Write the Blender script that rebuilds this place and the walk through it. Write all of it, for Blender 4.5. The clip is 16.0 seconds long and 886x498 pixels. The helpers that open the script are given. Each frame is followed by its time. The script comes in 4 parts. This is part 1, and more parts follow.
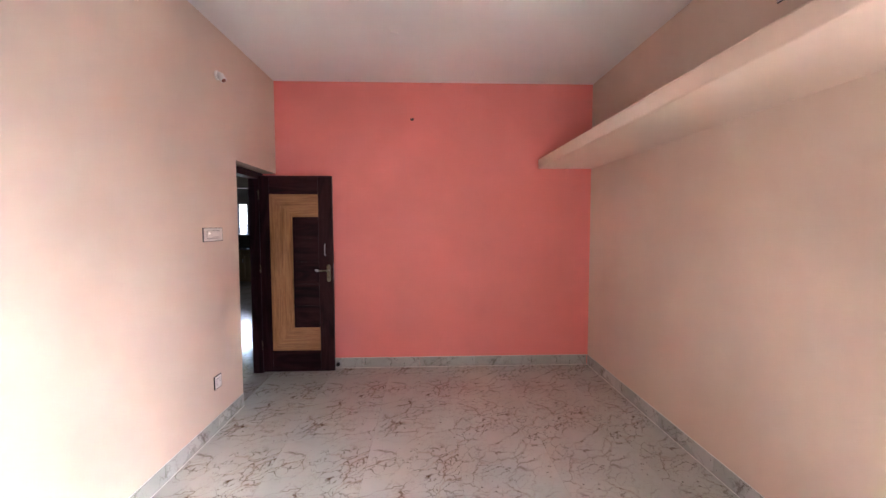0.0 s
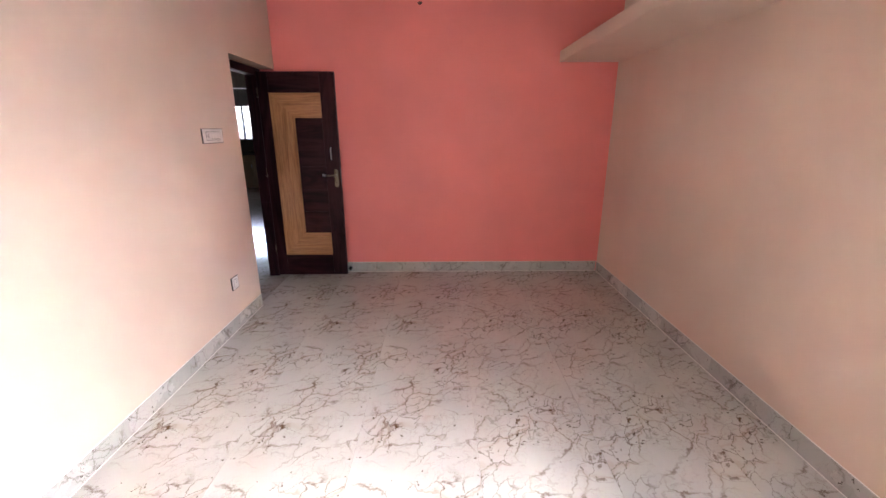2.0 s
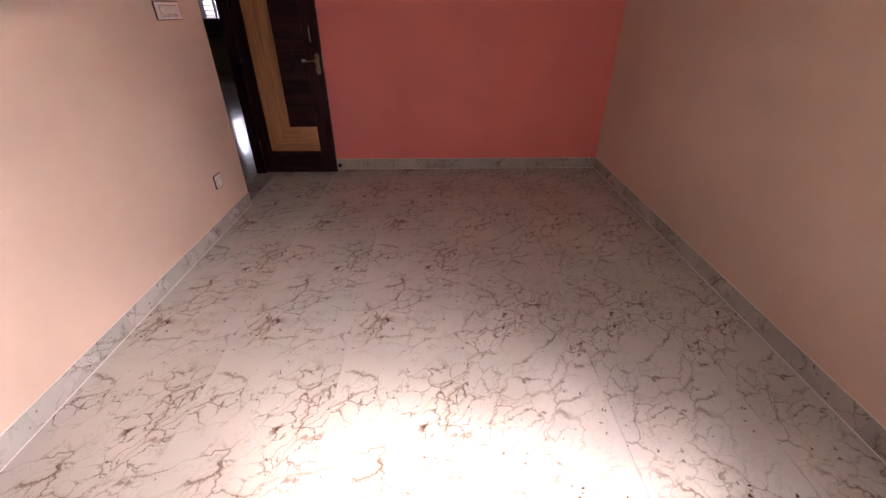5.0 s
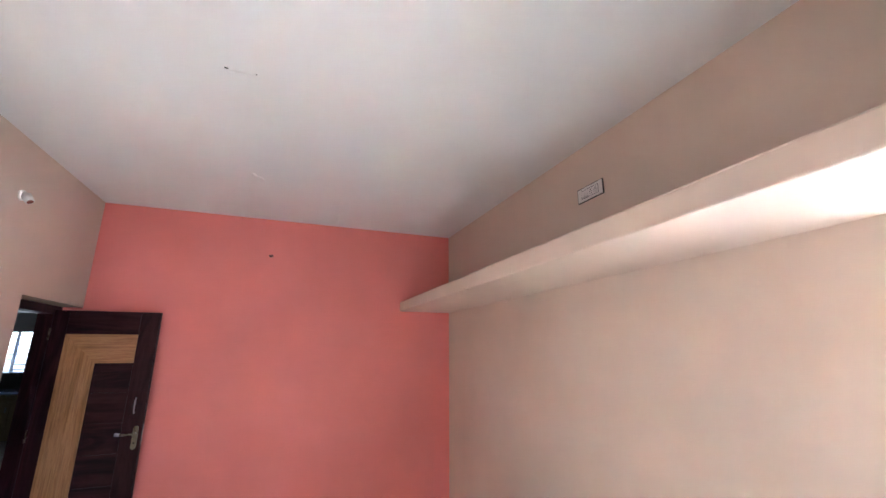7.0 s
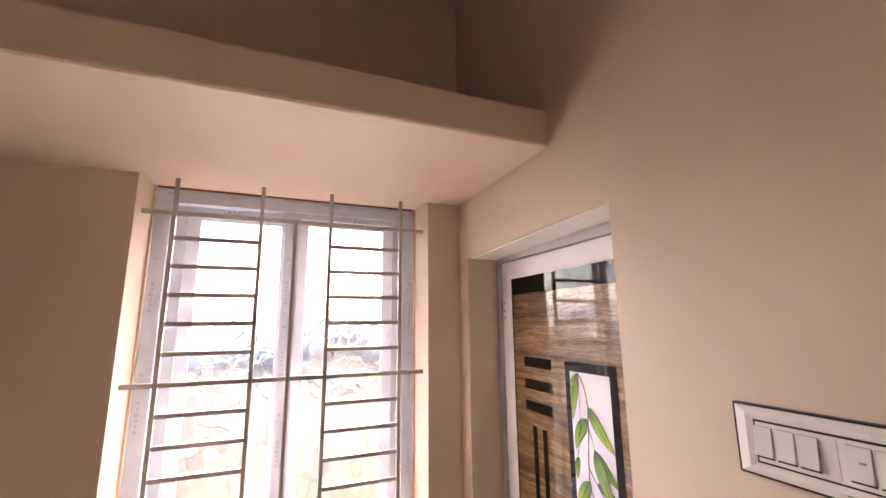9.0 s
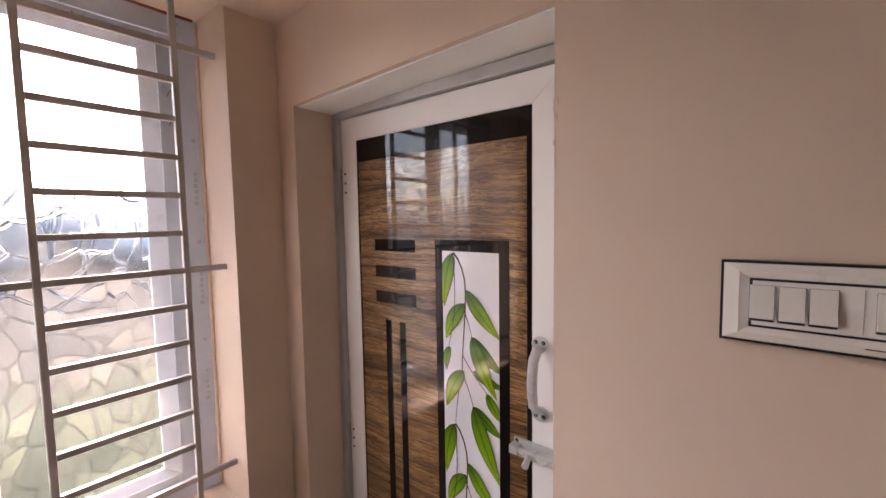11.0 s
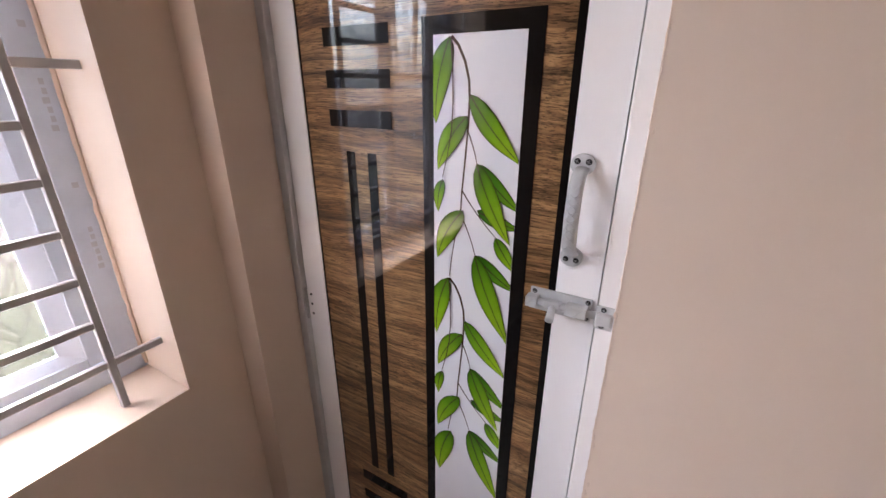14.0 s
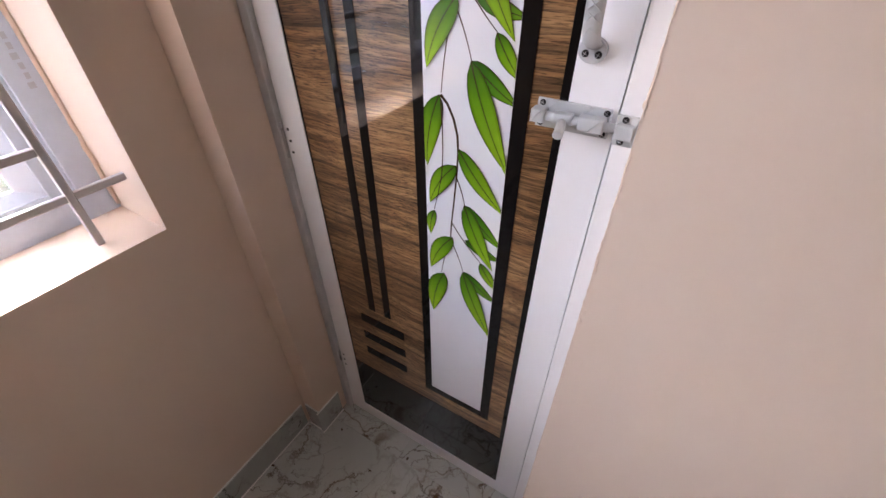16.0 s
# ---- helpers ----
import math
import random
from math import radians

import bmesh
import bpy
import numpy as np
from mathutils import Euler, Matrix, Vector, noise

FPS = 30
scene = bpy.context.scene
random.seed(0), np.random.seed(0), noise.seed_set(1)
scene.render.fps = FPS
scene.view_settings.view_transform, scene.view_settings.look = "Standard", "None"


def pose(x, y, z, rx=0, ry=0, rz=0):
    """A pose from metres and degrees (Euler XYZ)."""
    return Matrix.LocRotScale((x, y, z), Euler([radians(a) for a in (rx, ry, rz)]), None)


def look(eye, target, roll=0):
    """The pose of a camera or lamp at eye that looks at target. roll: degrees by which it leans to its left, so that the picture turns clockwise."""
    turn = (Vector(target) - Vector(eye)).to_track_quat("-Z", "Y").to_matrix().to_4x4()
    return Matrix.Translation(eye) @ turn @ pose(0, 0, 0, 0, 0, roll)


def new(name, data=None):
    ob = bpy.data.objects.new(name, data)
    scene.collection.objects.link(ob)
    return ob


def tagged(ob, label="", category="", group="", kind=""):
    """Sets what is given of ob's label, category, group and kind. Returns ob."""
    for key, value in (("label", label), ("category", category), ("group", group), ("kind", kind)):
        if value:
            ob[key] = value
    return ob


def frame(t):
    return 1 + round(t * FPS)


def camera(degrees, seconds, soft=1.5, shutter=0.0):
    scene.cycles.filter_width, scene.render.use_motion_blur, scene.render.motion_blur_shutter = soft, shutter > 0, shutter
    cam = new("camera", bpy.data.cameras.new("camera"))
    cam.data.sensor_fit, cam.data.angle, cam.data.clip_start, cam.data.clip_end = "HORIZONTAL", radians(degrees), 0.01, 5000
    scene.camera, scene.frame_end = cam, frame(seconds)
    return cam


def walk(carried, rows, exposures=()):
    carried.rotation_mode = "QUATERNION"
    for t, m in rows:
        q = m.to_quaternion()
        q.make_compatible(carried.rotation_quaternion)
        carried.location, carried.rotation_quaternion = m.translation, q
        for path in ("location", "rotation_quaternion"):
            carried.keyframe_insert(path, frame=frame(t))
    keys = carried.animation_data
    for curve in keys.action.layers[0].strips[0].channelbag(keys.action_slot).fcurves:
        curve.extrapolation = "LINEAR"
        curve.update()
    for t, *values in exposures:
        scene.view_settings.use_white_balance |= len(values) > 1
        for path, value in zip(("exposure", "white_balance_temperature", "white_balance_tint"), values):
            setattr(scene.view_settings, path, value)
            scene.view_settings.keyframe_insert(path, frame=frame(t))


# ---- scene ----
cam = camera(94.9, 16.0)
PATH = [
    (0, (1.571, 0.167, 1.538), (1.648, 2.162, 1.418), -0.1),
    (0.5, (1.588, 0.165, 1.55), (1.602, 2.161, 1.424), -0.1),
    (1, (1.579, 0.159, 1.544), (1.592, 2.154, 1.399), -0.1),
    (1.5, (1.576, 0.153, 1.549), (1.593, 2.141, 1.326), -0.0),
    (2, (1.593, 0.235, 1.509), (1.609, 2.154, 0.945), -0.1),
    (2.5, (1.599, 0.313, 1.418), (1.623, 2.038, 0.405), 0.3),
    (3, (1.608, 0.339, 1.35), (1.629, 1.83, 0.018), 0.5),
    (3.2, (1.615, 0.349, 1.339), (1.632, 1.751, -0.087), 0.4),
    (5.3, (1.64, 0.282, 1.537), (1.671, 2.116, 0.741), -0.3),
    (5.5, (1.625, 0.233, 1.578), (1.684, 2.138, 0.972), -0.2),
    (6, (1.555, 0.198, 1.651), (1.707, 2.189, 1.537), -0.2),
    (6.5, (1.574, 0.171, 1.69), (1.854, 2.132, 1.97), 0.0),
    (7, (1.603, 0.187, 1.714), (2.298, 1.999, 2.201), -0.0),
    (7.5, (1.679, 0.217, 1.77), (2.932, 1.676, 2.322), 0.1),
    (8, (1.74, 0.288, 1.731), (3.497, 1.02, 2.345), 0.1),
    (8.5, (1.86, 0.32, 1.747), (3.783, 0.248, 2.292), -0.4),
    (9, (1.95, 0.385, 1.689), (3.779, -0.338, 2.047), -0.5),
    (9.5, (1.988, 0.443, 1.631), (3.665, -0.644, 1.714), -0.4),
    (10, (2.04, 0.468, 1.625), (3.575, -0.811, 1.537), -0.2),
    (10.2, (2.098, 0.439, 1.629), (3.582, -0.896, 1.507), -0.5),
    (12.3, (2.522, 0.305, 1.617), (3.497, -1.436, 1.485), 0.1),
    (12.5, (2.533, 0.296, 1.602), (3.496, -1.448, 1.423), 0.2),
    (13, (2.542, 0.265, 1.558), (3.495, -1.458, 1.213), 0.2),
    (13.5, (2.54, 0.246, 1.524), (3.488, -1.432, 0.991), 0.2),
    (14, (2.541, 0.223, 1.487), (3.465, -1.39, 0.75), 0.2),
    (14.5, (2.539, 0.204, 1.453), (3.436, -1.333, 0.54), 0.2),
    (15, (2.537, 0.191, 1.428), (3.399, -1.272, 0.371), 0.1),
    (15.5, (2.539, 0.178, 1.401), (3.369, -1.215, 0.23), -0.1),
    (16, (2.541, 0.175, 1.372), (3.336, -1.165, 0.119), -0.0),
]
EXPOSURES = [
    (0.0, 6.48, 6200, 19), (2.0, 6.36, 6400, 22), (2.5, 5.59, 6450, 31), (3.0, 4.97, 6700, 35), (5.3, 5.46, 7400, 39), (6.0, 6.25, 5500, 22), (7.0, 6.55, 5550, 8), (7.5, 6.30, 6550, 16), (8.0, 5.70, 7800, 27),
    (8.5, 4.88, 8350, 30), (9.0, 4.35, 8050, 29), (10.0, 3.56, 8100, 29), (12.5, 3.89, 7050, 21), (14.5, 3.95, 6900, 21), (16.0, 4.15, 6750, 21),
]
walk(cam, [(t, look(eye, target, roll)) for t, eye, target, roll in PATH], EXPOSURES)

# ---- daylight ----
world = bpy.data.worlds.new("daylight")
scene.world = world
world.use_nodes = True
sky = world.node_tree.nodes.new("ShaderNodeTexSky")
sky.sky_type, sky.sun_disc = "NISHITA", False
SUN = Vector((1.17, -0.42, 1.0)).normalized()
sky.sun_elevation = math.asin(SUN.z)
sky.sun_rotation = math.atan2(SUN.x, SUN.y)
sky.air_density, sky.dust_density = 1.0, 2.5
world.node_tree.links.new(sky.outputs[0], world.node_tree.nodes["Background"].inputs[0])
world.node_tree.nodes["Background"].inputs[1].default_value = 0.15
sun_data = bpy.data.lights.new("sun", "SUN")
sun_data.energy, sun_data.angle, sun_data.color = 0.5, radians(12), (1.0, 0.95, 0.88)
sun = new("sun", sun_data)
sun.matrix_world = look(SUN * 30, (0, 0, 0))

# the sky's light, spread by the obscure panes: most of it along the sun's way, some to all sides
EAST = Matrix(((0, 0, 1, 0), (1, 0, 0, 0), (0, 1, 0, 0), (0, 0, 0, 1)))
AHEAD, WIDE, KITCHEN = EAST @ pose(0, 0, 0, -27, -6, 0), EAST @ pose(0, 0, 0, -32, 0, 0), pose(0, 0, 0, -90, 0, 0)
for at, size, power, turn, spread in (((3.470, 0.153, 1.80), (0.262, 0.46), 0.090, AHEAD, 78), ((3.470, 0.153, 1.27), (0.262, 0.46), 0.090, AHEAD, 78),
                                      ((3.470, 0.553, 1.80), (0.300, 0.46), 0.104, AHEAD, 78), ((3.470, 0.553, 1.27), (0.300, 0.46), 0.104, AHEAD, 78),
                                      ((3.484, 0.153, 1.526), (0.262, 1.04), 0.195, WIDE, 157), ((3.484, 0.553, 1.526), (0.300, 1.04), 0.195, WIDE, 157),
                                      ((-3.80, 11.98, 1.70), (0.5, 0.80), 0.125, KITCHEN, 118)):
    glow = bpy.data.lights.new("window_daylight", "AREA")
    glow.shape, glow.size, glow.size_y = "RECTANGLE", size[0], size[1]
    glow.energy, glow.color = power, (0.90, 0.96, 1.0)
    glow.spread = radians(spread)
    glow.cycles.use_multiple_importance_sampling = False
    new("window_daylight", glow).matrix_world = Matrix.Translation(at) @ turn

# ---- the plan, in metres ----
W, H = 3.328, 3.012            # room width and height
NORTH, SOUTH = 4.5, -0.226     # the pink wall and the wall with the white door
LOFT_X, LOFT_Z0, LOFT_Z1 = 2.757, 2.131, 2.231
WIN_Y0, WIN_Y1, WIN_Z0 = -0.101, 0.795, 0.908
WIN_Z1 = 2.143
WALL = 0.23
DOOR1_Y, DOOR1_Z = 3.612, 2.069
DOOR2_X0, DOOR2_X1, DOOR2_Z = 2.571, 3.256, 1.917
FACE = -0.349                  # plane of the white door's leaf
HALL_X, HALL_Y0, HALL_Y1, HALL_H = -5.2, 2.2, 11.9, 3.012

# ---- materials ----
def material(name):
    m = bpy.data.materials.new(name)
    m.use_nodes = True
    return m, m.node_tree, m.node_tree.nodes["Principled BSDF"]


def node(tree, kind, **values):
    n = tree.nodes.new("ShaderNode" + kind)
    for key, value in values.items():
        if key in n.inputs:
            n.inputs[key].default_value = value
        else:
            n.inputs[key.replace("_", " ")].default_value = value
    return n


def ramp(tree, source, *stops):
    r = tree.nodes.new("ShaderNodeValToRGB")
    while len(r.color_ramp.elements) < len(stops):
        r.color_ramp.elements.new(0.5)
    for e, (at, col) in zip(r.color_ramp.elements, stops):
        e.position, e.color = at, (*col, 1) if len(col) == 3 else col
    tree.links.new(source, r.inputs[0])
    return r.outputs[0]


def grey(v):
    return (v, v, v)


def mix(tree, fac, a, b, blend="MIX"):
    m = tree.nodes.new("ShaderNodeMix")
    m.data_type, m.blend_type = "RGBA", blend
    for socket, value in ((m.inputs[0], fac), (m.inputs[6], a), (m.inputs[7], b)):
        if isinstance(value, (int, float)):
            socket.default_value = value
        elif isinstance(value, tuple):
            socket.default_value = (*value, 1)
        else:
            tree.links.new(value, socket)
    return m.outputs[2]


def coords(tree, kind="Object", scale=(1, 1, 1), spin=(0, 0, 0), waver=0.0):
    c = tree.nodes.new("ShaderNodeTexCoord")
    m = node(tree, "Mapping")
    m.inputs["Scale"].default_value, m.inputs["Rotation"].default_value = scale, spin
    at = c.outputs[kind]
    if waver:
        drift = node(tree, "TexNoise", Scale=3.2, Detail=2.0)
        tree.links.new(at, drift.inputs["Vector"])
        add = node(tree, "VectorMath")
        add.operation = "MULTIPLY_ADD"
        tree.links.new(drift.outputs[1], add.inputs[0])
        add.inputs[1].default_value = (waver, waver, waver)
        tree.links.new(at, add.inputs[2])
        at = add.outputs[0]
    tree.links.new(at, m.inputs[0])
    return m.outputs[0]


def noise_of(tree, at, scale, detail=3.0, rough=0.55, distortion=0.0):
    n = node(tree, "TexNoise", Scale=scale, Detail=detail, Roughness=rough, Distortion=distortion)
    tree.links.new(at, n.inputs["Vector"])
    return n.outputs[0]


def bump(tree, bsdf, height, strength=0.1, distance=0.002):
    b = node(tree, "Bump", Strength=strength, Distance=distance)
    tree.links.new(height, b.inputs["Height"])
    tree.links.new(b.outputs[0], bsdf.inputs["Normal"])
    return b


def paint(name, col, rough=0.6, spread=0.05, scuff=0.35):
    """Rolled wall paint: faint clouding, roller stipple and shallow trowel waves."""
    m, t, b = material(name)
    at = coords(t)
    cloud = noise_of(t, at, 1.3, 4)
    dark = tuple(c * (1 - spread) for c in col)
    lite = tuple(min(1, c * (1 + spread)) for c in col)
    base = ramp(t, cloud, (0.3, dark), (0.7, lite))
    fleck = ramp(t, noise_of(t, at, 24, 5, 0.7), (0.70, grey(0)), (0.80, grey(scuff * 0.25)))
    t.links.new(mix(t, fleck, base, tuple(c * 0.72 for c in col)), b.inputs["Base Color"])
    b.inputs["Roughness"].default_value = rough
    add = node(t, "Math")
    add.operation = "MULTIPLY_ADD"
    t.links.new(noise_of(t, at, 190, 2), add.inputs[0])
    add.inputs[1].default_value = 0.15
    t.links.new(noise_of(t, at, 5, 3), add.inputs[2])
    bump(t, b, add.outputs[0], 0.09, 0.005)
    return m


def marble(name, base, base2, vein, veins=1.0, rough=0.12, flow=0.9):
    """Printed marble tile: net of brown veins that run aslant, dark clots and specks."""
    m, t, b = material(name)
    at = coords(t, "UV")
    wob = node(t, "TexNoise", Scale=4.5, Detail=6.0, Roughness=0.66)
    t.links.new(at, wob.inputs["Vector"])
    off = node(t, "VectorMath")
    off.operation = "MULTIPLY_ADD"
    t.links.new(wob.outputs[1], off.inputs[0])
    off.inputs[1].default_value = (0.20, 0.20, 0)
    t.links.new(at, off.inputs[2])
    turn = node(t, "Mapping")
    turn.vector_type = "TEXTURE"
    turn.inputs["Rotation"].default_value, turn.inputs["Scale"].default_value = (0, 0, flow), (1.0, 0.6, 1)
    t.links.new(off.outputs[0], turn.inputs[0])

    def net(scale, width):
        v = node(t, "TexVoronoi", Scale=scale)
        v.feature = "DISTANCE_TO_EDGE"
        t.links.new(turn.outputs[0], v.inputs["Vector"])
        return ramp(t, v.outputs["Distance"], (0.0, grey(1)), (width, grey(0)))

    patch = ramp(t, noise_of(t, turn.outputs[0], 1.7, 3), (0.46, grey(0)), (0.60, grey(1)))
    patch2 = ramp(t, noise_of(t, turn.outputs[0], 3.1, 2), (0.42, grey(0)), (0.62, grey(1)))
    ground = ramp(t, noise_of(t, at, 2.2, 5, 0.6), (0.25, base2), (0.7, base))
    pale = mix(t, ramp(t, noise_of(t, at, 9, 4), (0.45, grey(0)), (0.75, grey(0.35))), ground, tuple(c * 0.86 for c in base))
    broad = mix(t, patch2, grey(0), net(3.4, 0.020))
    fine = mix(t, patch, grey(0), net(9.0, 0.038))
    hair = mix(t, patch2, grey(0), net(17.0, 0.030))
    soft = mix(t, patch, grey(0), net(3.4, 0.07))
    c = mix(t, mix(t, 0.24 * veins, grey(0), soft), pale, tuple(v * 2.2 for v in vein))
    c = mix(t, mix(t, 0.40 * veins, grey(0), hair), c, tuple(v * 1.2 for v in vein))
    c = mix(t, mix(t, 0.80 * veins, grey(0), broad), c, tuple(v * 0.8 for v in vein))
    c = mix(t, mix(t, 0.85 * veins, grey(0), fine), c, tuple(v * 0.6 for v in vein))
    clot = ramp(t, noise_of(t, turn.outputs[0], 8.5, 5, 0.65, 0.5), (0.61, grey(0)), (0.66, grey(0.9)))
    c = mix(t, mix(t, patch, grey(0), clot), c, tuple(v * 0.7 for v in vein))
    spots = node(t, "TexVoronoi", Scale=24.0)
    t.links.new(off.outputs[0], spots.inputs["Vector"])
    speck = ramp(t, spots.outputs["Distance"], (0.11, grey(1)), (0.15, grey(0)))
    some = ramp(t, noise_of(t, at, 5.5, 2), (0.50, grey(0)), (0.55, grey(1)))
    c = mix(t, mix(t, speck, grey(0), some), c, tuple(v * 0.45 for v in vein))
    t.links.new(c, b.inputs["Base Color"])
    b.inputs["Roughness"].default_value = rough
    smear = ramp(t, noise_of(t, coords(t), 3, 5, 0.65), (0.3, grey(rough * 0.75)), (0.75, grey(rough * 1.7)))
    t.links.new(smear, b.inputs["Roughness"])
    bump(t, b, noise_of(t, at, 6, 2), 0.03, 0.004)
    return m


def grain(name, dark, mid, light, along="x", stretch=26.0, rough=0.25, scale=2.6, fine=0.55, coat=0.0, pore=0.0, gloss=0.5, waver=0.0, figure=0.0):
    """Wood figure that runs along one axis: long wavy bands, fine lines and short dark pores."""
    m, t, b = material(name)

    def stretched(a, c):
        return {"x": (a, c, c), "y": (c, a, c), "z": (c, c, a)}[along]

    at = coords(t, "Object", stretched(scale, scale * stretch), (0, 0, 0), waver)
    at2 = coords(t, "Object", stretched(scale * 0.45, scale * 3.2), (0, 0, 0), waver)
    at3 = coords(t, "Object", stretched(scale * (12 if figure else 5), scale * stretch * (4.5 if figure else 2)), (0, 0, 0), waver)
    band = noise_of(t, at2, 1.0, 5, 0.62, 1.4)
    lines = noise_of(t, at, 1.0, 6, 0.75, 0.3)
    c = ramp(t, band, (0.32, dark), (0.45, mid), (0.56, light), (0.68, mid), (0.76, dark))
    streak = ramp(t, lines, (0.43, grey(0.42)), (0.53, grey(1.0)))
    c = mix(t, fine, c, streak, "MULTIPLY")
    dash = ramp(t, noise_of(t, at3, 1.0, 2, 0.6), (0.40, grey(0.25)), (0.47, grey(1.0)))
    c = mix(t, pore, c, dash, "MULTIPLY")
    if figure:
        # growth rings cut lengthwise: narrow dark lines that bend and crowd together
        rings = node(t, "TexWave", Scale=0.36, Distortion=7.0, Detail=3.0, Detail_Scale=0.55, Detail_Roughness=0.6)
        rings.wave_profile, rings.bands_direction = "SAW", "Z"
        t.links.new(coords(t, "Object", stretched(scale * 0.8, scale * 14), (0, 0.03, 0), waver), rings.inputs["Vector"])
        line = ramp(t, rings.outputs["Fac"], (0.0, grey(0.20)), (0.14, grey(0.50)), (0.5, grey(1.0)))
        where = ramp(t, noise_of(t, at2, 1.3, 2), (0.40, grey(0.15)), (0.60, grey(figure)))
        c = mix(t, where, c, line, "MULTIPLY")
    t.links.new(c, b.inputs["Base Color"])
    b.inputs["Roughness"].default_value = rough
    b.inputs["Specular IOR Level"].default_value = gloss
    b.inputs["Coat Weight"].default_value = coat
    b.inputs["Coat Roughness"].default_value = 0.03
    b.inputs["Coat IOR"].default_value = 1.75
    wave = node(t, "Bump", Strength=0.06, Distance=0.02)
    t.links.new(noise_of(t, coords(t), 3.5, 2), wave.inputs["Height"])
    t.links.new(wave.outputs[0], b.inputs["Coat Normal"])
    bump(t, b, lines, 0.05, 0.001)
    return m


def plain(name, col, rough=0.4, metal=0.0, wear=0.06, coat=0.0):
    """Moulded, coated or cast surface with slight grime and handling marks."""
    m, t, b = material(name)
    at = coords(t)
    c = ramp(t, noise_of(t, at, 14, 5, 0.65), (0.3, tuple(v * (1 - wear) for v in col)), (0.72, tuple(min(1, v * (1 + wear * 0.5)) for v in col)))
    t.links.new(c, b.inputs["Base Color"])
    t.links.new(ramp(t, noise_of(t, at, 30, 4), (0.3, grey(rough * 0.85)), (0.7, grey(min(1, rough * 1.2)))), b.inputs["Roughness"])
    b.inputs["Metallic"].default_value = metal
    b.inputs["Coat Weight"].default_value = coat
    b.inputs["Coat Roughness"].default_value = 0.045
    return m


BEIGE = (0.69, 0.545, 0.447)
M_WALL = paint("beige wall paint", BEIGE)
M_PINK = paint("coral wall paint", (0.90, 0.265, 0.235))
M_CEIL = paint("white ceiling paint", (0.87, 0.855, 0.85), 0.75, 0.02, 0.15)
M_WHITE_PLASTER = paint("white plaster", (0.88, 0.87, 0.86), 0.6, 0.03)
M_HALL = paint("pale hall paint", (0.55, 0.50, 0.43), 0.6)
M_KITCHEN = paint("grey kitchen paint", (0.22, 0.22, 0.22), 0.6)
M_TILE = marble("polished marble tile", (0.54, 0.56, 0.53), (0.45, 0.465, 0.435), (0.135, 0.070, 0.025), 1.0, 0.11)
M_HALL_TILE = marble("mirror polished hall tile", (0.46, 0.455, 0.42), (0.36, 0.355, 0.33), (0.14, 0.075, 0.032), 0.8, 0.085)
M_SKIRT = marble("grey green marble skirting", (0.50, 0.505, 0.485), (0.38, 0.40, 0.385), (0.13, 0.10, 0.07), 0.9, 0.22)
M_GROUT = paint("white grout", (0.78, 0.77, 0.74), 0.8, 0.08)
M_BED = paint("cement bed", (0.66, 0.64, 0.61), 0.9, 0.1)
M_DARK = grain("dark mahogany laminate", (0.012, 0.004, 0.006), (0.022, 0.006, 0.009), (0.038, 0.011, 0.014), "z", 22, 0.42, 2.0, 0.4, 0.0, 0.0, 0.15)
M_DARK_X = grain("dark mahogany laminate across", (0.012, 0.004, 0.006), (0.022, 0.006, 0.009), (0.038, 0.011, 0.014), "x", 22, 0.42, 2.0, 0.4, 0.0, 0.0, 0.15)
M_OAK_Z = grain("oak veneer upright", (0.33, 0.15, 0.062), (0.46, 0.225, 0.098), (0.51, 0.262, 0.12), "z", 40, 0.38, 2.0, 0.48, 0.0, 0.2, 0.4)
M_OAK_X = grain("oak veneer across", (0.33, 0.15, 0.062), (0.46, 0.225, 0.098), (0.51, 0.262, 0.12), "x", 40, 0.38, 2.0, 0.48, 0.0, 0.2, 0.4)
M_WALNUT = grain("glossy walnut print", (0.105, 0.047, 0.019), (0.27, 0.135, 0.056), (0.43, 0.235, 0.105), "x", 62, 0.4, 2.6, 0.85, 1.0, 0.85, 0.15, 0.05, 0.85)
M_BLACK = plain("glossy black print", (0.006, 0.005, 0.005), 0.05, 0, 0.3, 0.0)
M_BLACK.node_tree.nodes["Principled BSDF"].inputs["Specular IOR Level"].default_value = 0.42
M_SHEET = plain("glossy white sheet", (0.80, 0.80, 0.84), 0.09, 0, 0.02, 0.5)
M_UPVC = plain("white plastic profile", (0.60, 0.66, 0.77), 0.30, 0, 0.04)
M_UPVC_FILM = plain("filmed white window profile", (0.53, 0.60, 0.71), 0.34, 0, 0.09)
M_DOOR_WHITE = plain("white plastic door profile", (0.86, 0.85, 0.86), 0.45, 0, 0.008)
M_FRAME = plain("grey door frame", (0.50, 0.49, 0.50), 0.38, 0, 0.08)
M_GRILLE = plain("silver painted steel", (0.45, 0.43, 0.435), 0.42, 0.15, 0.12)
M_CAST = plain("grey plastic fitting", (0.50, 0.51, 0.52), 0.36, 0.0, 0.08)
M_SCREW = plain("black screw", (0.02, 0.02, 0.022), 0.35, 0.6)
M_IVORY = plain("ivory switch plate", (0.80, 0.77, 0.74), 0.30, 0, 0.03)
M_TRIM = plain("black trim and drawn shade", (0.012, 0.012, 0.014), 0.4)
M_HOLE = plain("dark socket hole", (0.01, 0.008, 0.008), 0.7)
M_BRASS = plain("aged brass", (0.20, 0.175, 0.125), 0.28, 1.0, 0.25)
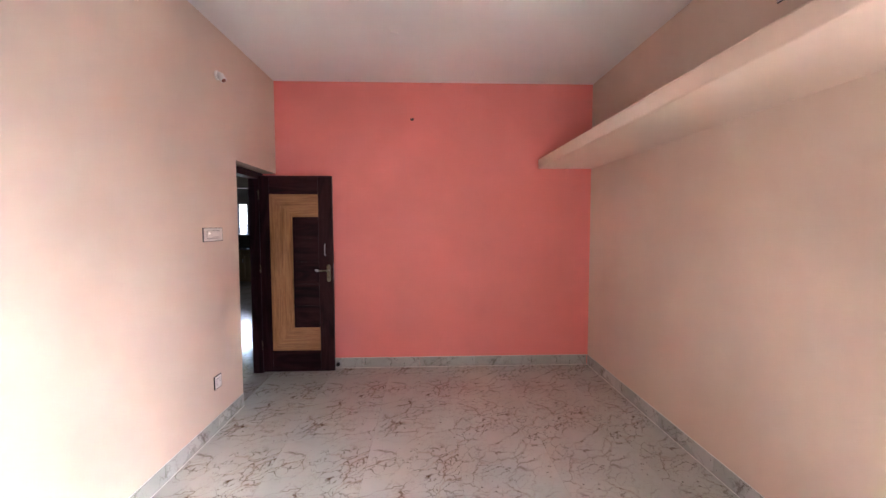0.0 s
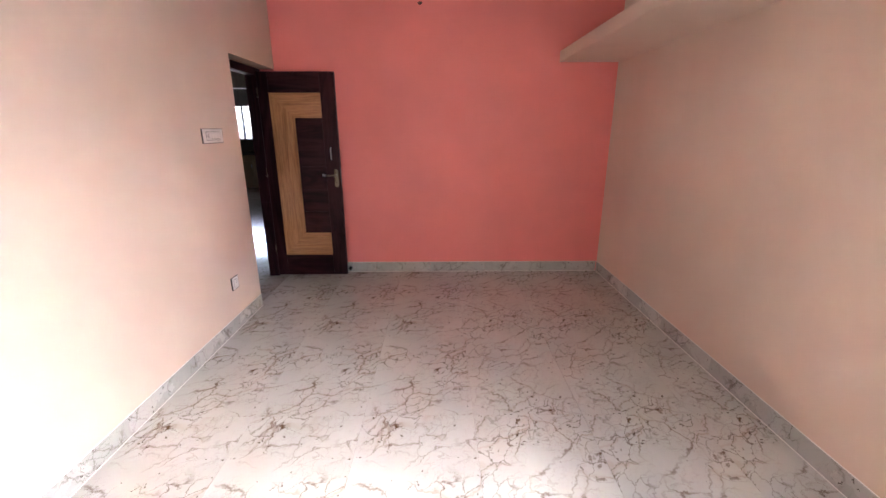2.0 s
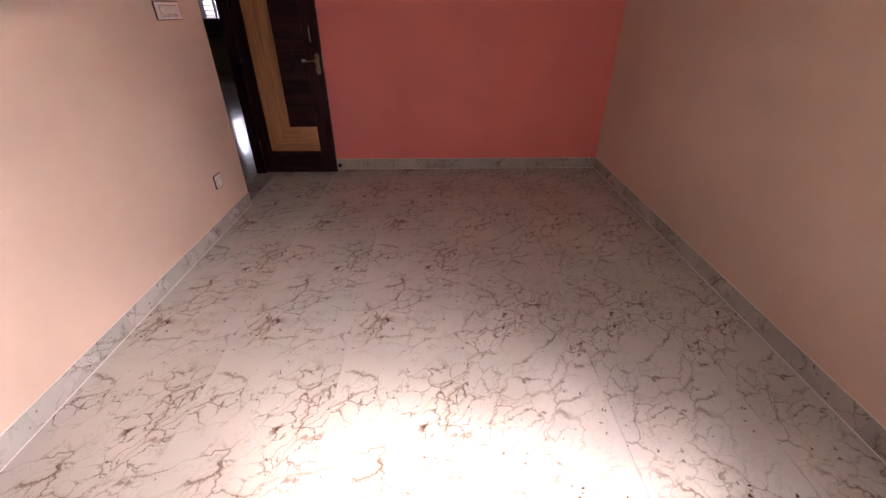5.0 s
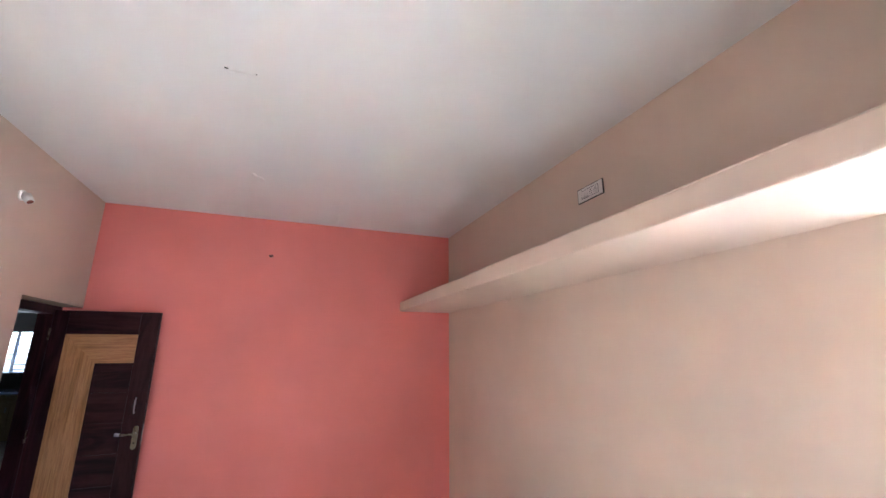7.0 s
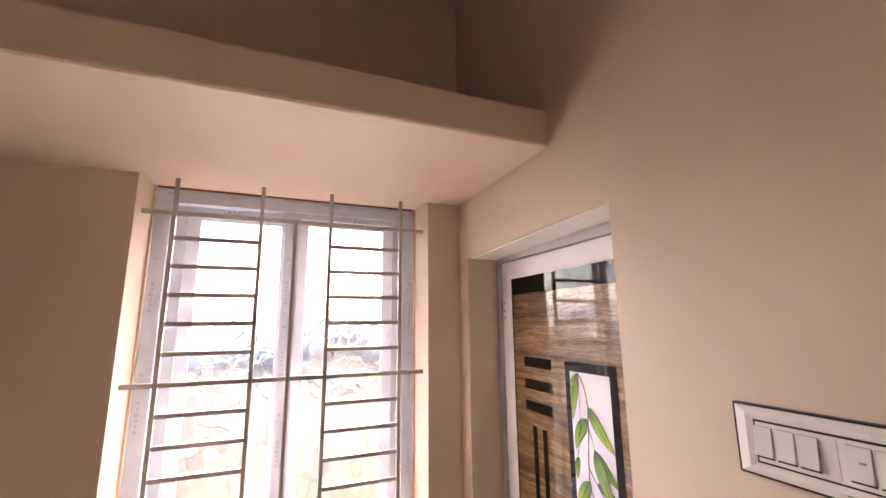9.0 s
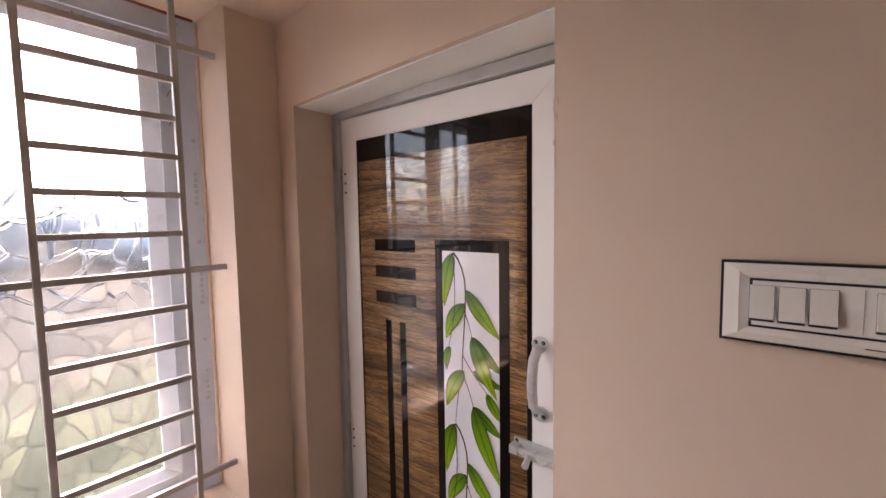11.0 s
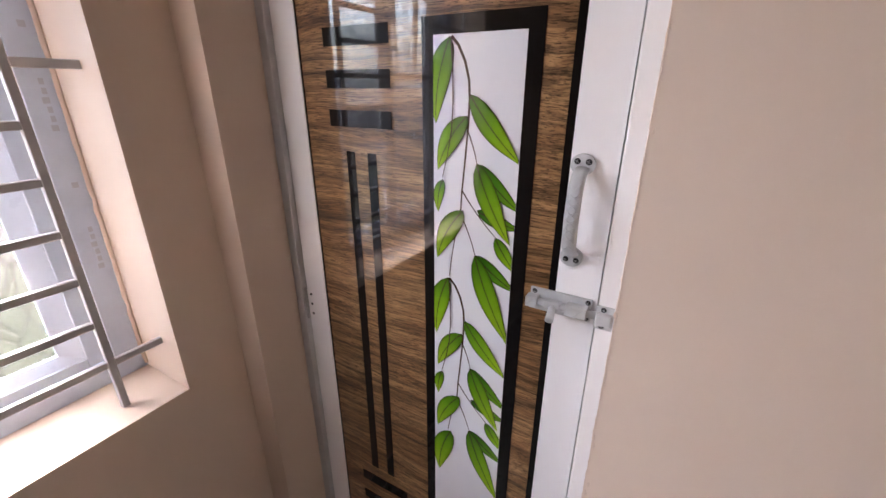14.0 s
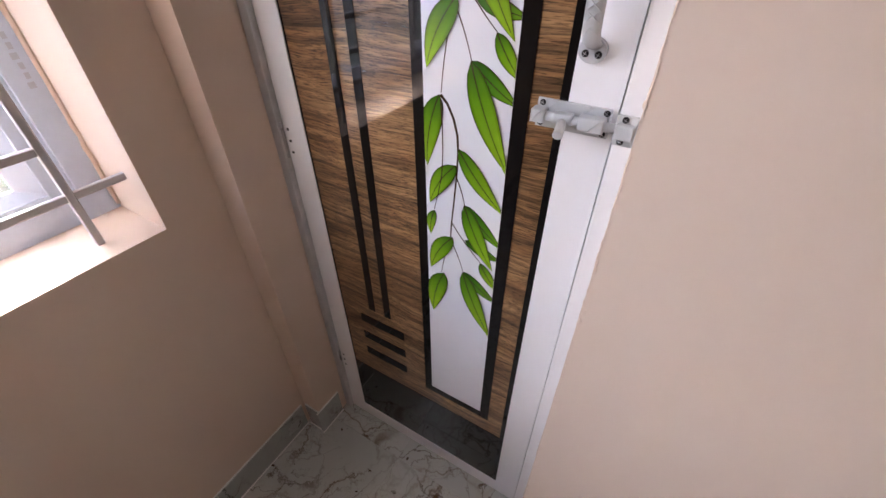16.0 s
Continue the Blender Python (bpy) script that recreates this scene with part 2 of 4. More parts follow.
M_STEEL = plain("dull steel", (0.45, 0.45, 0.46), 0.3, 1.0, 0.15)
M_RED = plain("brown bakelite", (0.22, 0.045, 0.02), 0.5)


def leaf_print(name, base, middle, tip):
    """Printed leaf: dark at the stalk and along the rim, lighter towards the tip."""
    m, t, b = material(name)
    split = node(t, "SeparateXYZ")
    t.links.new(coords(t, "UV"), split.inputs[0])
    c = ramp(t, split.outputs[0], (0.02, base), (0.38, middle), (0.85, tip))
    rim = ramp(t, split.outputs[1], (0.0, grey(0.82)), (0.25, grey(1.0)), (0.7, grey(1.0)), (1.0, grey(0.6)))
    c = mix(t, 1.0, c, rim, "MULTIPLY")
    t.links.new(mix(t, 0.18, c, ramp(t, noise_of(t, coords(t), 60, 3), (0.35, grey(0.6)), (0.65, grey(1.0))), "MULTIPLY"), b.inputs["Base Color"])
    b.inputs["Roughness"].default_value = 0.09
    b.inputs["Coat Weight"].default_value = 0.5
    b.inputs["Coat Roughness"].default_value = 0.045
    return m


M_LEAF = leaf_print("bright leaf green print", (0.030, 0.12, 0.008), (0.13, 0.31, 0.010), (0.27, 0.47, 0.020))
M_LEAF_D = leaf_print("deep leaf green print", (0.018, 0.085, 0.008), (0.045, 0.17, 0.010), (0.12, 0.28, 0.014))
M_STEM = plain("brown stem print", (0.055, 0.03, 0.018), 0.12, 0, 0.1, 0.5)
M_INK = plain("black marker ink", (0.015, 0.015, 0.02), 0.5)
M_PRINT = plain("grey print and slot shade", (0.36, 0.37, 0.41), 0.4)
M_FILM_PRINT = plain("faint film print", (0.43, 0.46, 0.53), 0.4)
M_GRANITE = plain("black granite", (0.012, 0.012, 0.013), 0.12, 0, 0.3)
M_CABINET = plain("yellowed cabinet board", (0.30, 0.22, 0.12), 0.5, 0, 0.15)
M_LAWN = paint("rough green grass", (0.034, 0.041, 0.018), 0.9, 0.35, 1.0)
M_DRY = paint("dry grass field", (0.040, 0.034, 0.024), 0.9, 0.35, 1.0)
# tree colour lifted to pale grey so that it carries the haze
M_TREES = paint("far trees with haze in colour", (0.42, 0.44, 0.46), 0.9, 0.12, 1.0)


def obscure_glass():
    """Cast glass with a leaf pattern: curved pointed cells, thin raised seams, stippled faces."""
    m, t, b = material("leaf patterned obscure glass")
    at = coords(t, "Object", (1, 1.15, 0.8), (0.6, 0, 0))
    wob = node(t, "TexNoise", Scale=4.2, Detail=1.0)
    t.links.new(at, wob.inputs["Vector"])
    off = node(t, "VectorMath")
    off.operation = "MULTIPLY_ADD"
    t.links.new(wob.outputs[1], off.inputs[0])
    off.inputs[1].default_value = (0.20, 0.20, 0.20)
    t.links.new(at, off.inputs[2])
    v = node(t, "TexVoronoi", Scale=21.0)
    v.feature = "DISTANCE_TO_EDGE"
    t.links.new(off.outputs[0], v.inputs["Vector"])
    cell = node(t, "TexVoronoi", Scale=21.0)
    t.links.new(off.outputs[0], cell.inputs["Vector"])
    ridge = ramp(t, v.outputs["Distance"], (0.0, grey(1)), (0.03, grey(0.7)), (0.06, grey(0)))
    stipple = noise_of(t, coords(t), 300, 3)
    rise = node(t, "Math")
    rise.operation = "MULTIPLY_ADD"
    t.links.new(stipple, rise.inputs[0])
    rise.inputs[1].default_value = 0.22
    t.links.new(ridge, rise.inputs[2])
    bump(t, b, rise.outputs[0], 0.55, 0.003)
    b.inputs["Transmission Weight"].default_value = 1.0
    b.inputs["IOR"].default_value = 1.22
    # the cells' uneven reflections and dark seam lines are put into the glass colour
    tone = ramp(t, cell.outputs["Color"], (0.2, (0.56, 0.60, 0.64)), (0.5, (0.72, 0.75, 0.77)), (0.85, (0.86, 0.87, 0.87)))
    speckle = ramp(t, stipple, (0.36, grey(0.86)), (0.56, grey(1.0)))
    seam = ramp(t, v.outputs["Distance"], (0.0, grey(1.0)), (0.016, grey(0.50)), (0.038, grey(1.0)))
    t.links.new(mix(t, 1.0, mix(t, 1.0, tone, seam, "MULTIPLY"), speckle, "MULTIPLY"), b.inputs["Base Color"])
    t.links.new(ramp(t, v.outputs["Distance"], (0.03, grey(0.03)), (0.08, grey(0.16))), b.inputs["Roughness"])
    return m


M_GLASS = obscure_glass()
# pane colour darkened to cut the sky's brightness seen from the hall
M_DIM_PANE = plain("dimmed kitchen pane", (0.30, 0.31, 0.33), 0.15)
M_DIM_PANE.node_tree.nodes["Principled BSDF"].inputs["Transmission Weight"].default_value = 0.9

# ---- building helpers ----
ORIGIN = {}


def thing(name, at, label, category, group="", kind=""):
    ob = new(name)
    ob.location = at
    ob.empty_display_size = 0.1
    ORIGIN[ob] = Vector(at)
    return tagged(ob, label, category, group, kind)


def part(name, bm, mat, parent=None, label="", smooth=False):
    """Links a bmesh, given in world metres, as one mesh object under a thing or part."""
    base = ORIGIN.get(parent, Vector())
    me = bpy.data.meshes.new(name)
    for v in bm.verts:
        v.co -= base
    if smooth:
        for f in bm.faces:
            f.smooth = True
    bm.to_mesh(me)
    bm.free()
    if mat:
        me.materials.append(mat)
    ob = new(name, me)
    ob.parent = parent
    ORIGIN[ob] = base
    if label:
        ob["label"] = label
    return ob


def add_box(bm, a, b):
    lo, hi = [min(p, q) for p, q in zip(a, b)], [max(p, q) for p, q in zip(a, b)]
    made = bmesh.ops.create_cube(bm, size=1)["verts"]
    for v in made:
        v.co = [lo[i] + (v.co[i] + 0.5) * (hi[i] - lo[i]) for i in range(3)]
    return made


def rounded(bm, width, segments=2):
    if width:
        bmesh.ops.bevel(bm, geom=bm.edges[:], offset=width, segments=segments, affect="EDGES", profile=0.6)
    return bm


def block(name, a, b, mat, parent=None, bevel=0.0, label="", segments=2):
    bm = bmesh.new()
    add_box(bm, a, b)
    return part(name, rounded(bm, bevel, segments), mat, parent, label)


def rod(name, a, b, radius, mat, parent=None, sides=16, label="", radius2=None):
    bm = bmesh.new()
    a, b = Vector(a), Vector(b)
    bmesh.ops.create_cone(bm, cap_ends=True, segments=sides, radius1=radius, radius2=radius if radius2 is None else radius2, depth=(b - a).length,
                          matrix=Matrix.Translation((a + b) / 2) @ (b - a).to_track_quat("Z", "Y").to_matrix().to_4x4())
    ob = part(name, bm, mat, parent, label)
    for f in ob.data.polygons:
        f.use_smooth = len(f.vertices) == 4
    return ob


def outline(name, points, lift, mat, parent, axes, label=""):
    """A flat plate with the given outline. axes maps (u, v, w) to the world."""
    bm = bmesh.new()
    low = [bm.verts.new(axes(u, v, 0)) for u, v in points]
    top = [bm.verts.new(axes(u, v, lift)) for u, v in points]
    bm.faces.new(top)
    bm.faces.new(low[::-1])
    for i in range(len(points)):
        k = (i + 1) % len(points)
        bm.faces.new((low[i], low[k], top[k], top[i]))
    bmesh.ops.recalc_face_normals(bm, faces=bm.faces[:])
    return part(name, bm, mat, parent, label)


def tube(name, points, radius, mat, parent, sides=8, label="", flat=1.0, side=None):
    """A round or flattened bar swept along points; side fixes its broad direction."""
    bm = bmesh.new()
    rings = []
    pts = [Vector(p) for p in points]
    for i, p in enumerate(pts):
        d = (pts[min(i + 1, len(pts) - 1)] - pts[max(i - 1, 0)]).normalized()
        e = Vector(side) if side else d.orthogonal().normalized()
        if not side and i:
            e = (last - d * last.dot(d)).normalized()
        last, g = e, d.cross(e).normalized()
        rings.append([bm.verts.new(p + e * (radius * flat * math.cos(a)) + g * (radius * math.sin(a))) for a in
                      [2 * math.pi * k / sides for k in range(sides)]])
    for r, s in zip(rings, rings[1:]):
        for k in range(sides):
            bm.faces.new((r[k], r[(k + 1) % sides], s[(k + 1) % sides], s[k]))
    bm.faces.new(rings[0][::-1])
    bm.faces.new(rings[-1])
    bmesh.ops.recalc_face_normals(bm, faces=bm.faces[:])
    return part(name, bm, mat, parent, label, smooth=True)


def masonry(name, xs, ys, zs, holes, mat, label="", soft=0.008, near=None, wide=0.0, broad=None):
    """A wall built on a grid of cuts; cells whose middle lies in a hole stay open."""
    nx, ny, nz = len(xs) - 1, len(ys) - 1, len(zs) - 1

    def full(i, j, k):
        if not (0 <= i < nx and 0 <= j < ny and 0 <= k < nz):
            return False
        c = [(g[n] + g[n + 1]) / 2 for g, n in ((xs, i), (ys, j), (zs, k))]
        return not any(all(lo[q] < c[q] < hi[q] for q in range(3)) for lo, hi in holes)

    bm = bmesh.new()
    made = {}

    def vert(i, j, k):
        if (i, j, k) not in made:
            made[i, j, k] = bm.verts.new((xs[i], ys[j], zs[k]))
        return made[i, j, k]

    for i in range(nx):
        for j in range(ny):
            for k in range(nz):
                if not full(i, j, k):
                    continue
                for step, corners in (((-1, 0, 0), ((0, 0, 0), (0, 0, 1), (0, 1, 1), (0, 1, 0))), ((1, 0, 0), ((1, 0, 0), (1, 1, 0), (1, 1, 1), (1, 0, 1))),
                                      ((0, -1, 0), ((0, 0, 0), (1, 0, 0), (1, 0, 1), (0, 0, 1))), ((0, 1, 0), ((0, 1, 0), (0, 1, 1), (1, 1, 1), (1, 1, 0))),
                                      ((0, 0, -1), ((0, 0, 0), (0, 1, 0), (1, 1, 0), (1, 0, 0))), ((0, 0, 1), ((0, 0, 1), (1, 0, 1), (1, 1, 1), (0, 1, 1)))):
                    if not full(i + step[0], j + step[1], k + step[2]):
                        bm.faces.new([vert(i + c[0], j + c[1], k + c[2]) for c in corners])
    if near:
        for width, pick in ((soft, near), (wide, broad)):
            edges = [e for e in bm.edges if pick and len(e.link_faces) == 2 and e.calc_face_angle_signed() > 1 and pick((e.verts[0].co + e.verts[1].co) / 2)]
            if edges:
                bmesh.ops.bevel(bm, geom=edges, offset=width, segments=5, affect="EDGES", profile=0.5)
    ob = part(name, bm, mat)
    return tagged(ob, label, "wall", kind="structure")


# ---- the shell of the room ----
masonry("wall_north", [-WALL, W + WALL], [NORTH, NORTH + WALL], [-0.1, H], [], M_PINK, "coral pink painted plaster wall")
masonry("wall_west", [-WALL, 0], [SOUTH - WALL, DOOR1_Y, NORTH], [-0.1, DOOR1_Z, H], [((-1, DOOR1_Y, -1), (1, NORTH + 1, DOOR1_Z))], M_WALL,
        "beige painted plaster wall with a doorway", near=lambda p: p.x > -0.01 and p.y > 3 and p.z < 2.5)
masonry("wall_east", [W, W + WALL], [SOUTH - WALL, WIN_Y0, WIN_Y1, NORTH], [-0.1, WIN_Z0, WIN_Z1, H], [((0, WIN_Y0, WIN_Z0), (9, WIN_Y1, WIN_Z1))], M_WALL,
        "beige painted plaster wall with a window opening", near=lambda p: p.x < W + 0.01 and WIN_Y0 - 0.01 < p.y < WIN_Y1 + 0.01 and 0.5 < p.z < WIN_Z1 - 0.02)
south = masonry("wall_south", [0, DOOR2_X0, DOOR2_X1, W], [SOUTH - WALL, SOUTH], [-0.1, DOOR2_Z, H], [((DOOR2_X0, -9, -1), (DOOR2_X1, 9, DOOR2_Z))], M_WALL,
        "beige painted plaster wall with a recessed doorway", soft=0.005, near=lambda p: p.y > SOUTH - 0.01 and 2.4 < p.x < DOOR2_X1 - 0.02 and p.z < 2.5,
        wide=0.026, broad=lambda p: p.y > SOUTH - 0.01 and DOOR2_X1 - 0.02 < p.x < W - 0.01 and p.z < DOOR2_Z - 0.05)
HEAD_RISE = 0.018              # the plastered head is higher at its west end
for v in south.data.vertices:
    if abs(v.co.x - DOOR2_X0) < 0.02 and abs(v.co.z - DOOR2_Z) < 0.02:
        v.co.z += HEAD_RISE
tagged(block("ceiling", (-WALL, SOUTH - WALL, H), (W + WALL, NORTH + WALL, H + 0.15), M_CEIL), "white painted plaster ceiling", "ceiling", kind="structure")
# unseen wall added just behind the white doorway to close it off
tagged(block("wall_behind_door", (DOOR2_X0 - 0.3, SOUTH - WALL - 0.12, -0.1), (W + WALL, SOUTH - WALL - 0.02, H), M_WALL), "unseen plain wall added to close the white doorway", "wall", kind="structure")

# the loft slab along the window wall, with a hand-trowelled edge
bm = bmesh.new()
n = 60
rows = []
for i in range(n + 1):
    y = SOUTH + (NORTH - SOUTH) * i / n
    wave = lambda k: 0.0022 * noise.noise((y * 2.3, k * 7.1, 0.4)) + 0.0012 * noise.noise((y * 9, k * 3.3, 2.0))
    ring = []
    for k, (x, z) in enumerate(((W, LOFT_Z0), (LOFT_X + 0.008, LOFT_Z0), (LOFT_X + 0.002, LOFT_Z0 + 0.003), (LOFT_X, LOFT_Z0 + 0.009), (LOFT_X, LOFT_Z1 - 0.009), (LOFT_X + 0.003, LOFT_Z1 - 0.002), (LOFT_X + 0.01, LOFT_Z1), (W, LOFT_Z1))):
        ring.append(bm.verts.new((x + (0 if x == W else wave(k // 4)), y, z + (0 if x == W else wave(k // 4 + 5)))))
    rows.append(ring)
for r, s in zip(rows, rows[1:]):
    for k in range(7):
        bm.faces.new((r[k], r[k + 1], s[k + 1], s[k]))
bmesh.ops.recalc_face_normals(bm, faces=bm.faces[:])
tagged(part("loft_shelf", bm, M_WALL), "beige painted concrete loft slab under the ceiling", "loft", kind="structure")

# ---- floor and skirting tiles ----
TILE_X, TILE_Y, JX, JY = 0.602, 1.2, 0.571, 0.925
floor = tagged(block("floor", (HALL_X - 0.2, SOUTH - WALL - 0.1, -0.1), (W + WALL, HALL_Y1 + 0.2, -0.006), M_BED), "polished cream marble tile floor with brown veins", "floor", kind="structure")


def tile_mesh(w, d, shift, name="tile", thick=0.006, gap=0.0004):
    bm = bmesh.new()
    vs = add_box(bm, (gap, gap, -thick), (w - gap, d - gap, 0))
    top = [e for e in bm.edges if all(v.co.z > -1e-5 for v in e.verts)]
    bmesh.ops.bevel(bm, geom=top, offset=0.0006, segments=1, affect="EDGES")
    uv = bm.loops.layers.uv.new("print")
    for f in bm.faces:
        for l in f.loops:
            l[uv].uv = (l.vert.co.x + shift[0], l.vert.co.y + shift[1])
    me = bpy.data.meshes.new(name)
    bm.to_mesh(me)
    bm.free()
    return me


PRINTS = [(0.0, 0.0), (11.3, 4.6), (3.7, 9.4)]
tile_cache = {}


def lay_tile(x0, x1, y0, y1, kind, x_lo, x_hi, y_lo, y_hi):
    a, b, c, d = max(x0, x_lo), min(x1, x_hi), max(y0, y_lo), min(y1, y_hi)
    if b - a < 0.01 or d - c < 0.01:
        return
    key = (round(b - a, 3), round(d - c, 3), round(a - x0, 3), round(c - y0, 3), kind, b > 0)
    if key not in tile_cache:
        px, py = PRINTS[kind]
        me = tile_mesh(b - a, d - c, (px + a - x0, py + c - y0))
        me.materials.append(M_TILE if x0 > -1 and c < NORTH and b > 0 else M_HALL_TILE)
        tile_cache[key] = me
    ob = new("tile", tile_cache[key])
    ob.parent = floor
    ob.location = (a, c, 0)


for i in range(-1, 6):
    for j in range(-1, 4):
        x0, y0 = JX + (i - 1) * TILE_X, JY + (j - 1) * TILE_Y
        kind = 0 if (i < 3 and j >= 1) else (1 if j >= 1 else (2 if i % 2 else 1))
        lay_tile(x0, x0 + TILE_X, y0, y0 + TILE_Y, kind, -WALL if j == 3 else 0.0, W, SOUTH if i < 3 else -0.36, NORTH)
for i in range(9):
    for j in range(8):
        x0, y0 = -WALL - (i + 1) * TILE_X, 2.3 + j * TILE_Y
        lay_tile(x0, x0 + TILE_X, y0, y0 + TILE_Y, (i + j) % 2, HALL_X, -WALL, HALL_Y0, HALL_Y1)

# skirting pieces, 10 cm high, with a white grout line at the foot
skirting = tagged(thing("baseboard", (0, 0, 0), "grey veined marble skirting along the walls", "skirting"), kind="structure")
skirt_cache = {}


def skirt_run(a, b, inward, first=0.35):
    """Pieces from a to b (plan points); inward is the unit step into the room."""
    a, b, inward = Vector((*a, 0)), Vector((*b, 0)), Vector((*inward, 0))
    length, way = (b - a).length, (b - a).normalized()
    at, count = 0.0, 0
    while at < length - 0.004:
        size = min(first if count == 0 else TILE_X, length - at)
        key = (round(size, 3), count % 3)
        if key not in skirt_cache:
            bm = bmesh.new()
            add_box(bm, (0.0006, 0, 0), (size - 0.0006, 0.006, 0.108))
            bmesh.ops.bevel(bm, geom=[e for e in bm.edges if all(v.co.y > 0.005 for v in e.verts)], offset=0.0018, segments=1, affect="EDGES")
            uv = bm.loops.layers.uv.new("print")
            for f in bm.faces:
                for l in f.loops:
                    l[uv].uv = (l.vert.co.x + 1.7 * (count % 3), l.vert.co.z + 4.2 * (count % 3))
            me = bpy.data.meshes.new("skirting_tile")
            bm.to_mesh(me)
            bm.free()
            me.materials.append(M_SKIRT)
            skirt_cache[key] = me
        ob = new("skirting_tile", skirt_cache[key])
        ob.parent = skirting
        turn = Matrix((way.to_3d(), inward.to_3d(), Vector((0, 0, 1)))).transposed().to_4x4()
        ob.matrix_local = Matrix.Translation(a + way * at + Vector((0, 0, 0.0008))) @ turn
        at, count = at + size, count + 1
    c, d = a, b + inward * 0.0095
    block("grout_line", (min(c.x, d.x), min(c.y, d.y), 0.0004), (max(c.x, d.x), max(c.y, d.y), 0.003), M_GROUT, skirting)
    c, d = a, b + inward * 0.004
    block("top_mortar", (min(c.x, d.x), min(c.y, d.y), 0.1075), (max(c.x, d.x), max(c.y, d.y), 0.1115), M_GROUT, skirting)


skirt_run((0, DOOR1_Y), (0, SOUTH + 0.012), (1, 0), 0.42)
skirt_run((0.0, NORTH), (W - 0.012, NORTH), (0, -1), 0.28)
skirt_run((W, NORTH), (W, SOUTH + 0.012), (-1, 0), 0.18)
skirt_run((0.0, SOUTH), (DOOR2_X0, SOUTH), (0, 1), 0.3)
skirt_run((DOOR2_X1 + 0.001, SOUTH), (W - 0.0125, SOUTH), (0, 1), 0.1)
skirt_run((DOOR2_X1, SOUTH + 0.011), (DOOR2_X1, FACE + 0.035), (-1, 0), 0.2)
skirt_run((-0.13, DOOR1_Y), (-0.001, DOOR1_Y), (0, 1), 0.2)

# ---- the window: two sliding sashes in a filmed plastic frame ----
window = tagged(thing("window_1", (W, (WIN_Y0 + WIN_Y1) / 2, WIN_Z0), "white plastic sliding window with leaf-patterned obscure glass", "window"), kind="structure")
FX0, FX1 = 3.487, 3.556


def upright(name, y0, y1, z0, z1, x0, x1, parent, mat=M_UPVC_FILM, bevel=0.002):
    return block(name, (x0, y0, z0), (x1, y1, z1), mat, parent, bevel)


FW = 0.052
upright("window_frame", WIN_Y0, WIN_Y0 + FW, WIN_Z0 + FW, WIN_Z1 - FW, FX0, FX1, window)
upright("window_frame", WIN_Y1 - FW, WIN_Y1, WIN_Z0 + FW, WIN_Z1 - FW, FX0, FX1, window)
upright("window_frame", WIN_Y0, WIN_Y1, WIN_Z1 - FW, WIN_Z1, FX0, FX1, window)
sill_rail = upright("window_frame", WIN_Y0, WIN_Y1, WIN_Z0, WIN_Z0 + FW, FX0, FX1, window)


def sash(y0, y1, z0, z1, x0, x1, left, right):
    """One sash: stiles and rails with a bevelled glazing bead, and its pane."""
    rail = 0.058
    whole = upright("sash", y0, y0 + right * 0.62, z0, z1, x0, x1, window)
    whole["label"] = "white plastic sliding sash"
    upright("stile", y1 - left * 0.62, y1, z0, z1, x0, x1, whole)
    upright("rail", y0 + right * 0.62, y1 - left * 0.62, z1 - rail * 0.62, z1, x0, x1, whole)
    upright("rail", y0 + right * 0.62, y1 - left * 0.62, z0, z0 + rail * 0.62, x0, x1, whole)
    # glazing bead, sloping back to the glass
    oy0, oy1, oz0, oz1 = y0 + right * 0.62, y1 - left * 0.62, z0 + rail * 0.62, z1 - rail * 0.62
    iy0, iy1, iz0, iz1 = y0 + right, y1 - left, z0 + rail, z1 - rail
    xo, xi = x0 + 0.003, x0 + 0.016
    for name, q in (("bead", ((oy0, oz0), (oy1, oz0), (iy1, iz0), (iy0, iz0))), ("bead", ((oy1, oz0), (oy1, oz1), (iy1, iz1), (iy1, iz0))),
                    ("bead", ((oy1, oz1), (oy0, oz1), (iy0, iz1), (iy1, iz1))), ("bead", ((oy0, oz1), (oy0, oz0), (iy0, iz0), (iy0, iz1)))):
        bm = bmesh.new()
        front = [bm.verts.new((xo if k < 2 else xi, y, z)) for k, (y, z) in enumerate(q)]
        back = [bm.verts.new((x1 - 0.002, y, z)) for y, z in q]
        bm.faces.new(front)
        bm.faces.new(back[::-1])
        for k in range(4):
            bm.faces.new((front[k], back[k], back[(k + 1) % 4], front[(k + 1) % 4]))
        bmesh.ops.recalc_face_normals(bm, faces=bm.faces[:])
        part(name, bm, M_UPVC, whole)
    pane = upright("pane", iy0 - 0.006, iy1 + 0.006, iz0 - 0.006, iz1 + 0.006, x0 + 0.018, x0 + 0.023, whole, M_GLASS, 0)
    pane.visible_shadow = False
    pane["label"] = "leaf-patterned obscure glass"
    return whole


SZ0, SZ1 = WIN_Z0 + 0.036, WIN_Z1 - 0.038
sash(WIN_Y0 + 0.035, 0.388, SZ0, SZ1, 3.494, 3.521, 0.082, 0.092)
sash(0.345, WIN_Y1 - 0.035, SZ0, SZ1, 3.524, 3.551, 0.100, 0.055)

